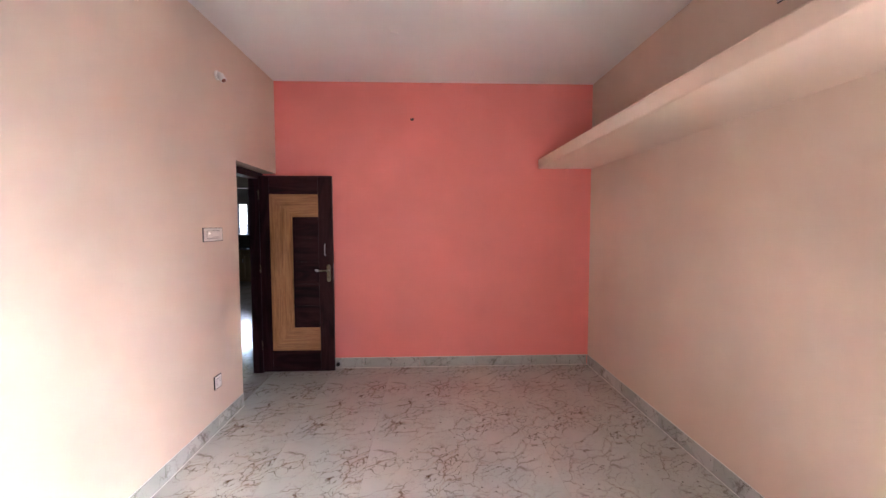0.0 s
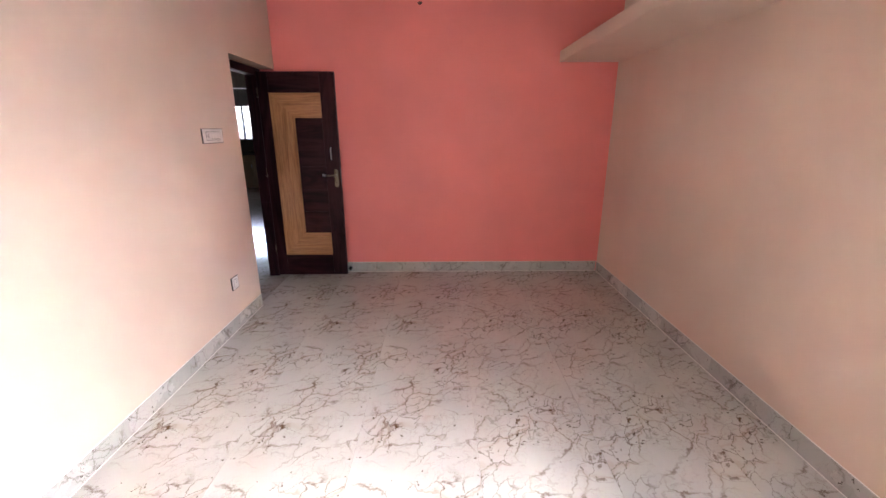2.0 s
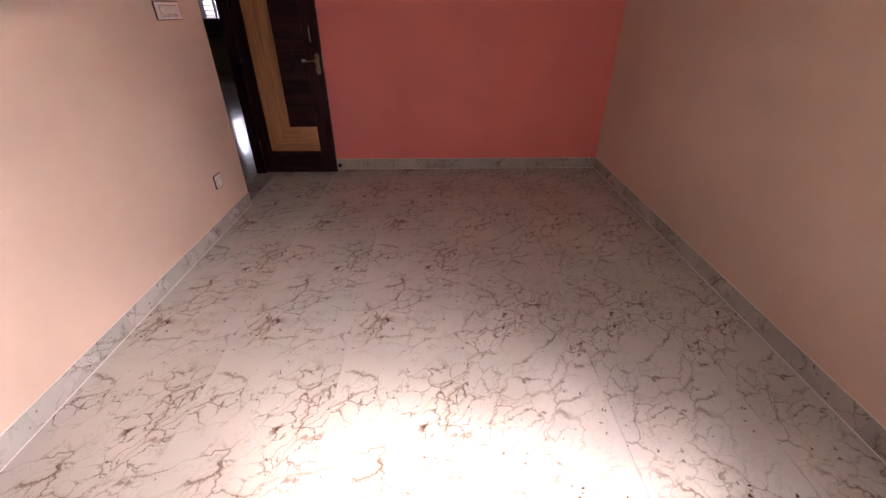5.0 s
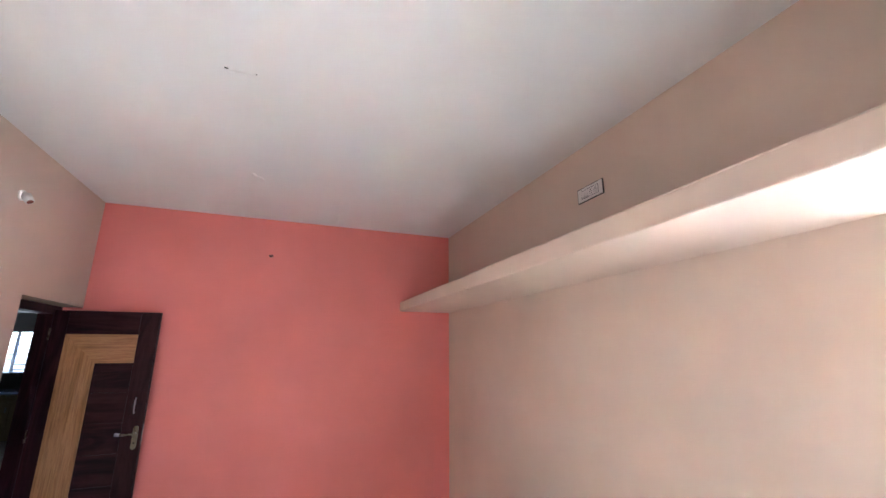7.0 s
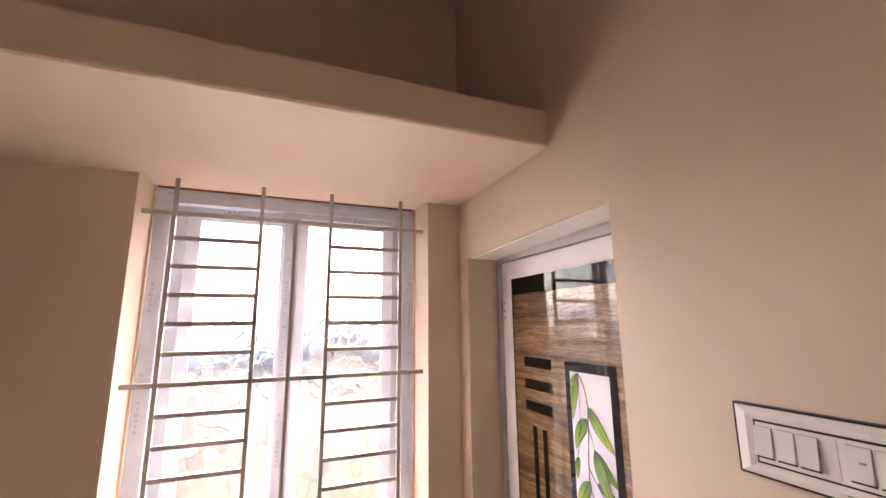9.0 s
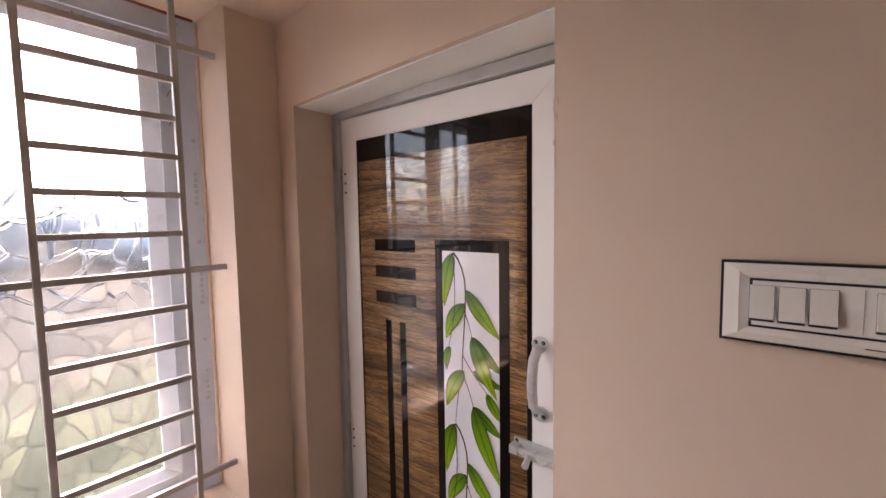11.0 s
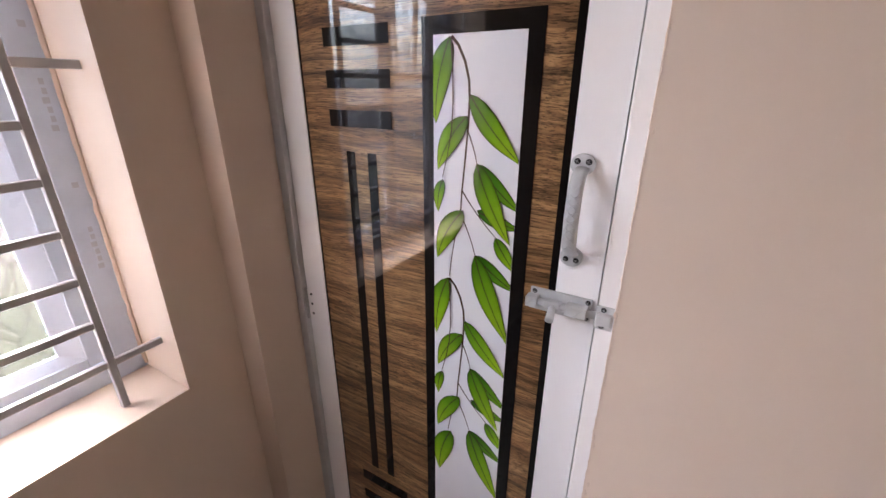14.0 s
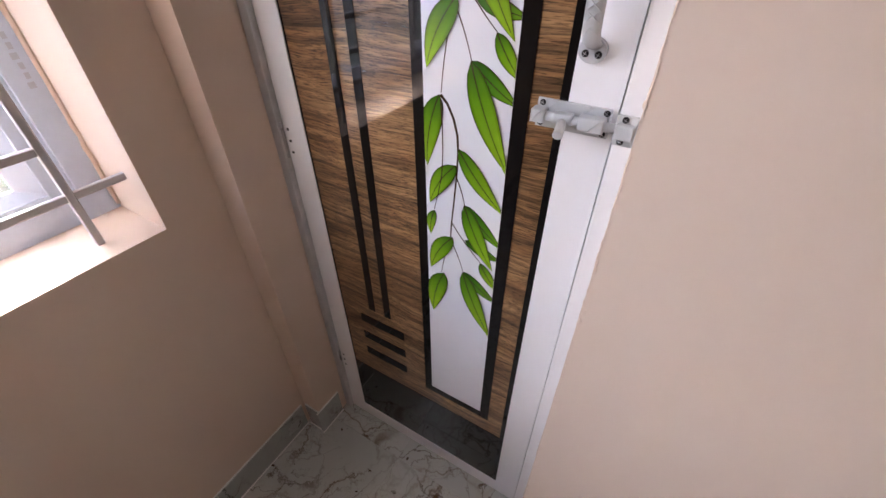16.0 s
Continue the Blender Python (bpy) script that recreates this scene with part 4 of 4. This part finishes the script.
rod("shaft", (2.592, FACE + 0.013, TZ), (2.704, FACE + 0.013, TZ), 0.0058, M_CAST, bolt, 14)
bm = bmesh.new()
add_box(bm, (2.655, FACE + 0.006, TZ - 0.006), (2.680, FACE + 0.020, TZ + 0.0075))
part("slider", rounded(bm, 0.0025, 2), M_CAST, bolt)
rod("knob", (2.667, FACE + 0.015, TZ - 0.001), (2.664, FACE + 0.040, TZ - 0.012), 0.0052, M_CAST, bolt, 14, "", 0.0066)
for x in (2.640, 2.685):
    tube("raised_line", [(x - 0.006, FACE + 0.0052, TZ + 0.0182), (x + 0.003, FACE + 0.0052, TZ + 0.009)], 0.0008, M_CAST, bolt, 5)
for x in (2.628, 2.702):
    tube("raised_line", [(x - 0.007, FACE + 0.0212, TZ + 0.008), (x + 0.006, FACE + 0.0212, TZ - 0.008)], 0.0008, M_CAST, bolt, 5)
keep = block("keep", (2.580, FACE + 0.012, TZ - 0.0185), (2.604, FACE + 0.016, TZ + 0.0185), M_CAST, bolt, 0.001)
bm = bmesh.new()
add_box(bm, (2.581, FACE + 0.013, TZ - 0.009), (2.603, FACE + 0.025, TZ + 0.009))
part("keep_loop", rounded(bm, 0.003, 3), M_CAST, bolt)
for dz in (-0.0135, 0.0135):
    screw((2.594, FACE + 0.0158, TZ + dz), 0.0042, bolt)

# ---- switch plates ----
def plate_on(name, centre, u, n, size, label, inner=None, trim=0.0028):
    """A bevelled plate on a wall. u runs along the wall, n out of it, v is up."""
    c, u, n, v = Vector(centre), Vector(u), Vector(n), Vector((0, 0, 1))
    root = thing(name, centre, label, "switch plate")
    to = lambda a, b, w: c + u * a + v * b + n * w
    w, h = size[0] / 2, size[1] / 2
    iw, ih, shift = inner
    if trim:
        outline("rim", ((-w - trim, -h - trim), (w + trim, -h - trim), (w + trim, h + trim), (-w - trim, h + trim)), 0.0085, M_TRIM, root, to, "black rim")
    bm = bmesh.new()
    rings = []
    for ww, hh, dx, lift in ((w, h, 0, 0.001), (w, h, 0, 0.0075), (w - 0.002, h - 0.002, 0, 0.0095), (iw + 0.012, ih + 0.010, shift, 0.0125), (iw + 0.0026, ih + 0.0026, shift, 0.0105)):
        rings.append([bm.verts.new(to(dx + sx * ww, sy * hh, lift)) for sx, sy in ((-1, -1), (1, -1), (1, 1), (-1, 1))])
    for r, s in zip(rings, rings[1:]):
        for k in range(4):
            bm.faces.new((r[k], r[(k + 1) % 4], s[(k + 1) % 4], s[k]))
    bm.faces.new(rings[-1])
    bm.faces.new(rings[0][::-1])
    bmesh.ops.recalc_face_normals(bm, faces=bm.faces[:])
    part("cover", bm, M_IVORY, root)
    outline("inner_rim", ((shift - iw - 0.0026, -ih - 0.0026), (shift + iw + 0.0026, -ih - 0.0026), (shift + iw + 0.0026, ih + 0.0026), (shift - iw - 0.0026, ih + 0.0026)), 0.0112, M_TRIM, root, to, "black inner rim")
    outline("module_bed", ((shift - iw, -ih), (shift + iw, -ih), (shift + iw, ih), (shift - iw, ih)), 0.0122, M_IVORY, root, to)
    return root, to


def rocker(root, to, a, width, height):
    """A rocker switch tipped towards its foot; grey and black plates draw its shade."""
    outline("slot", ((a - width / 2, -height / 2), (a + width / 2, -height / 2), (a + width / 2, height / 2), (a - width / 2, height / 2)), 0.0124, M_PRINT, root, to)
    k = width / 2 - 0.0008
    bm = bmesh.new()
    low = [bm.verts.new(to(a + x, z, 0.0122)) for x, z in ((-k, -height / 2 + 0.003), (k, -height / 2 + 0.003), (k, height / 2 - 0.0006), (-k, height / 2 - 0.0006))]
    top = [bm.verts.new(to(a + x, z, w)) for x, z, w in ((-k, -height / 2 + 0.0035, 0.0168), (k, -height / 2 + 0.0035, 0.0168), (k, height / 2 - 0.001, 0.0132), (-k, height / 2 - 0.001, 0.0132))]
    bm.faces.new(top)
    for i in range(4):
        bm.faces.new((low[i], low[(i + 1) % 4], top[(i + 1) % 4], top[i]))
    bmesh.ops.recalc_face_normals(bm, faces=bm.faces[:])
    sw = part("rocker", bm, M_IVORY, root)
    # black strip that draws the shadow under the rocker's foot
    outline("foot_shadow_line", ((a - k, -height / 2 + 0.0004), (a + k, -height / 2 + 0.0004), (a + k, -height / 2 + 0.0026), (a - k, -height / 2 + 0.0026)), 0.0127, M_TRIM, root, to)
    return sw


def pin(root, to, a, b, r):
    outline("socket_hole", [(a + r * math.cos(q), b + r * math.sin(q)) for q in [2 * math.pi * k / 14 for k in range(14)]], 0.0126, M_HOLE, root, to)


# the long plate beside the white door
board, to = plate_on("switch_plate", (2.238, SOUTH, 1.5315), (-1, 0, 0), (0, 1, 0), (0.249, 0.088), "long ivory switch plate with five switches and a socket", (0.0965, 0.0245, -0.0005), 0.0017)
for x in (2.333, 2.308, 2.2835, 2.2355, 2.2105):
    rocker(board, to, 2.2445 - x, 0.0225, 0.040)
outline("blank_seam", ((-0.0105, -0.022), (-0.0099, -0.022), (-0.0099, 0.022), (-0.0105, 0.022)), 0.0125, M_PRINT, board, to)
outline("socket_face", ((0.0505, -0.0225), (0.0965, -0.0225), (0.0965, 0.0225), (0.0505, 0.0225)), 0.0124, M_IVORY, board, to)
for x, z, r in ((0.0725, 0.010, 0.0042), (0.0642, 0.0005, 0.0029), (0.0808, 0.0005, 0.0029), (0.0635, -0.0092, 0.0029), (0.0815, -0.0092, 0.0029)):
    pin(board, to, x, z, r)
outline("rating_mark", ((0.009, 0.002), (0.015, 0.002), (0.015, 0.004), (0.009, 0.004)), 0.0160, M_PRINT, board, to)
outline("maker_mark", ((-0.008, -0.0365), (0.006, -0.0365), (0.006, -0.0345), (-0.008, -0.0345)), 0.0122, M_TRIM, board, to)

# the plate by the hall door
board, to = plate_on("switch_plate", (0, 3.205, 1.468), (0, 1, 0), (1, 0, 0), (0.258, 0.094), "ivory switch plate with a round regulator on the beige wall", (0.088, 0.027, 0.0))
rod("regulator", to(-0.058, 0.002, 0.012), to(-0.058, 0.002, 0.022), 0.017, M_IVORY, board, 20, "round ivory regulator knob", 0.014)
for a in (-0.014, 0.012, 0.038, 0.064):
    rocker(board, to, a, 0.0235, 0.042)
# socket near the floor
board, to = plate_on("socket_plate", (0, 3.2, 0.372), (0, 1, 0), (1, 0, 0), (0.092, 0.092), "square ivory socket plate low on the beige wall", (0.026, 0.026, 0.0))
rocker(board, to, -0.013, 0.022, 0.042)
for x, z, r in ((0.013, 0.011, 0.0042), (0.006, -0.002, 0.0028), (0.020, -0.002, 0.0028)):
    pin(board, to, x, z, r)
# plate above the loft
board, to = plate_on("socket_plate", (W, 2.088, 2.684), (0, -1, 0), (-1, 0, 0), (0.222, 0.090), "ivory socket plate above the loft slab", (0.075, 0.025, 0.0))
rocker(board, to, -0.055, 0.0225, 0.042)
rocker(board, to, -0.028, 0.0225, 0.042)
for a in (0.012, 0.052):
    for x, z, r in ((0, 0.011, 0.0042), (-0.0085, 0.0, 0.0028), (0.0085, 0.0, 0.0028), (-0.0085, -0.011, 0.0028), (0.0085, -0.011, 0.0028)):
        pin(board, to, a + x, z, r)

# ---- lamp holder, wire ends and ceiling points ----
holder = thing("lamp_holder", (0, 3.355, 2.65), "white angled lamp holder without a bulb", "lamp holder")
rod("wall_rose", (0, 3.345, 2.655), (0.014, 3.345, 2.655), 0.034, M_IVORY, holder, 24)
rod("neck", (0.010, 3.345, 2.655), (0.030, 3.350, 2.652), 0.027, M_IVORY, holder, 24, "", 0.025)
a, b = Vector((0.024, 3.345, 2.656)), Vector((0.056, 3.335, 2.615))
rod("socket", a, b, 0.027, M_IVORY, holder, 24, "", 0.023)
rod("socket_mouth", b - (b - a) * 0.02, b + (b - a) * 0.05, 0.0165, M_RED, holder, 20, "brown bakelite socket mouth")
for s in (-1, 1):
    rod("contact", b, b + (b - a) * 0.09 + Vector((0, 0.004 * s, 0)), 0.0025, M_BRASS, holder, 8)

wires = thing("wire_ends", (1.418, NORTH, 2.635), "cut wire ends poking from a hole in the coral wall", "wires")
outline("hole", [(0.021 * math.cos(q) * (1 + 0.15 * math.sin(3 * q)), 0.013 * math.sin(q)) for q in [2 * math.pi * k / 16 for k in range(16)]], 0.0015, M_HOLE, wires, lambda u, v, w: (1.418 + u, NORTH - w, 2.635 + v))
for k, mat in enumerate((M_RED, M_TRIM, M_RED)):
    x = 1.409 + k * 0.009
    tube("wire", [(x, NORTH, 2.636), (x + 0.004, NORTH - 0.018, 2.640 - 0.006 * k), (x + 0.011, NORTH - 0.026, 2.630), (x + 0.006, NORTH - 0.030, 2.620 + 0.01 * k)], 0.0026, mat, wires, 6)

cover = thing("fan_point_cover", (1.30, 2.142, H), "white painted cover of the ceiling fan point", "ceiling cover")
bm = bmesh.new()
add_box(bm, (1.225, 2.10, H - 0.010), (1.375, 2.185, H))
bmesh.ops.bevel(bm, geom=bm.edges[:], offset=0.006, segments=2, affect="EDGES")
part("cover_plate", bm, M_CEIL, cover)
block("open_slit", (1.232, 2.094, H - 0.0035), (1.248, 2.101, H - 0.0005), M_HOLE, cover)
block("open_slit", (1.368, 2.094, H - 0.0025), (1.374, 2.101, H - 0.0005), M_HOLE, cover)
hook = thing("ceiling_wire", (1.333, 3.362, H), "short white wire curling from the ceiling", "wire")
tube("wire", [(1.29, 3.355, H), (1.30, 3.354, H - 0.012), (1.33, 3.358, H - 0.016), (1.352, 3.362, H - 0.02), (1.360, 3.366, H - 0.034)], 0.004, M_CEIL, hook, 8)
rod("grommet", (1.29, 3.355, H - 0.004), (1.29, 3.355, H), 0.014, M_CEIL, hook, 16)
hook = thing("ceiling_hook", (2.01, 4.15, H), "white painted hook hanging from the ceiling", "hook")
tube("shank", [(2.01, 4.15, H), (2.01, 4.15, H - 0.03), (2.013, 4.148, H - 0.05), (2.010, 4.146, H - 0.062)], 0.006, M_CEIL, hook, 8)
rod("socket_ring", (2.01, 4.15, H - 0.006), (2.01, 4.15, H), 0.017, M_CEIL, hook, 16)

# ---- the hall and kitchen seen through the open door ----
# unseen side walls, added to box in the hall against outside light
masonry("wall_hall_west", [HALL_X - 0.2, HALL_X], [HALL_Y0 - 0.2, HALL_Y1 + 0.2], [-0.1, H], [], M_HALL, "unseen pale hall wall added to shut out daylight")
masonry("wall_hall_south", [HALL_X, -WALL], [HALL_Y0 - 0.2, HALL_Y0], [-0.1, H], [], M_HALL, "unseen pale hall wall added to shut out daylight")
masonry("wall_hall_east", [-WALL, 0], [NORTH + WALL, HALL_Y1 + 0.2], [-0.1, H], [], M_HALL, "unseen pale hall wall added to shut out daylight")
KX0, KX1, KZ0, KZ1 = -4.10, -3.50, 1.27, 2.12
masonry("wall_kitchen", [HALL_X, KX0, KX1, -WALL], [HALL_Y1, HALL_Y1 + 0.2], [-0.1, KZ0, KZ1, H], [((KX0, 0, KZ0), (KX1, 99, KZ1))], M_KITCHEN, "grey painted kitchen wall with a window")
tagged(block("ceiling_hall", (HALL_X - 0.2, HALL_Y0 - 0.2, H), (-WALL, HALL_Y1 + 0.2, H + 0.15), M_CEIL), "white hall ceiling", "ceiling", kind="structure")
tagged(block("beam", (HALL_X, 10.6, 2.46), (-WALL, 10.8, H), M_HALL, None, 0.006), "pale painted beam before the kitchen", "beam", kind="structure")
kw = tagged(thing("window_2", ((KX0 + KX1) / 2, HALL_Y1, KZ0), "bright kitchen window with horizontal bars", "window"), kind="structure")
for x in (KX0, (KX0 + KX1) / 2 - 0.02, KX1 - 0.05):
    block("window_frame", (x, HALL_Y1 + 0.08, KZ0), (x + 0.05, HALL_Y1 + 0.13, KZ1), M_UPVC, kw, 0.003)
for k in range(8):
    z = KZ0 + 0.05 + k * 0.105
    block("window_bar", (KX0, HALL_Y1 + 0.04, z), (KX1, HALL_Y1 + 0.052, z + 0.012), M_GRILLE, kw)
# dark pane added to hold back daylight at the kitchen window
pane = block("pane", (KX0, HALL_Y1 + 0.10, KZ0), (KX1, HALL_Y1 + 0.105, KZ1), M_DIM_PANE, kw, 0, "obscure glass")
counter = thing("kitchen_counter", (-3, 11.6, 0.9), "black granite kitchen counter along the wall", "counter")
block("worktop", (HALL_X, 11.30, 0.865), (-0.3, HALL_Y1, 0.905), M_GRANITE, counter, 0.004)
block("backsplash", (HALL_X, HALL_Y1 - 0.012, 0.905), (-0.3, HALL_Y1 - 0.001, KZ0 - 0.02), M_GRANITE, counter)
cab = thing("kitchen_cabinet", (-3, 11.6, 0), "yellowish board cabinet under the kitchen counter", "cabinet")
block("carcass", (HALL_X, 11.40, 0.0), (-0.3, HALL_Y1, 0.863), M_CABINET, cab)
for k in range(8):
    x = HALL_X + 0.02 + k * 0.6
    d = block("cabinet_door", (x, 11.38, 0.08), (x + 0.585, 11.40, 0.70), M_CABINET, cab, 0.003)
    block("handle", (x + 0.53, 11.36, 0.52), (x + 0.545, 11.38, 0.62), M_STEEL, d)
board, to = plate_on("switch_plate", (-3.28, HALL_Y1, 1.62), (1, 0, 0), (0, -1, 0), (0.16, 0.09), "small switch plate on the kitchen wall", (0.05, 0.026, 0.0))
rocker(board, to, 0.0, 0.0235, 0.042)

# ---- outside ----
bm = bmesh.new()
bmesh.ops.create_grid(bm, x_segments=24, y_segments=24, size=600)
for v in bm.verts:
    v.co.z = -0.45
tagged(part("ground", bm, M_DRY), "dry grassy field", "ground", kind="structure")
bm = bmesh.new()
bmesh.ops.create_grid(bm, x_segments=40, y_segments=60, size=1)
for v in bm.verts:
    v.co = Vector((6.6 + 2.9 * v.co.x + 0.7 * noise.noise((v.co.y * 9, 0, 0)) * max(0, v.co.x), 12 * v.co.y, -0.42 + 0.05 * noise.noise(v.co * 30)))
tagged(part("grass_strip", bm, M_LAWN), "rough green grass beside the house", "grass", kind="stuff")
rng = random.Random(4)
bm = bmesh.new()
for k in range(340):
    a = radians(rng.uniform(30, 150))
    d = rng.uniform(26, 52)
    at = Vector((d * math.sin(a), d * math.cos(a), rng.uniform(-0.2, 1.2 + 0.045 * d)))
    bmesh.ops.create_icosphere(bm, subdivisions=2, radius=rng.uniform(0.6, 1.5), matrix=Matrix.Translation(at) @ Matrix.Diagonal((1.3, 1.3, 0.8, 1)))
for v in bm.verts:
    v.co += Vector([noise.noise(v.co * 0.9 + Vector((q, 0, 0))) for q in (3, 11, 23)]) * 0.5
tagged(part("far_trees", bm, M_TREES), "line of far trees, grey haze mixed into their colour", "trees", kind="stuff")
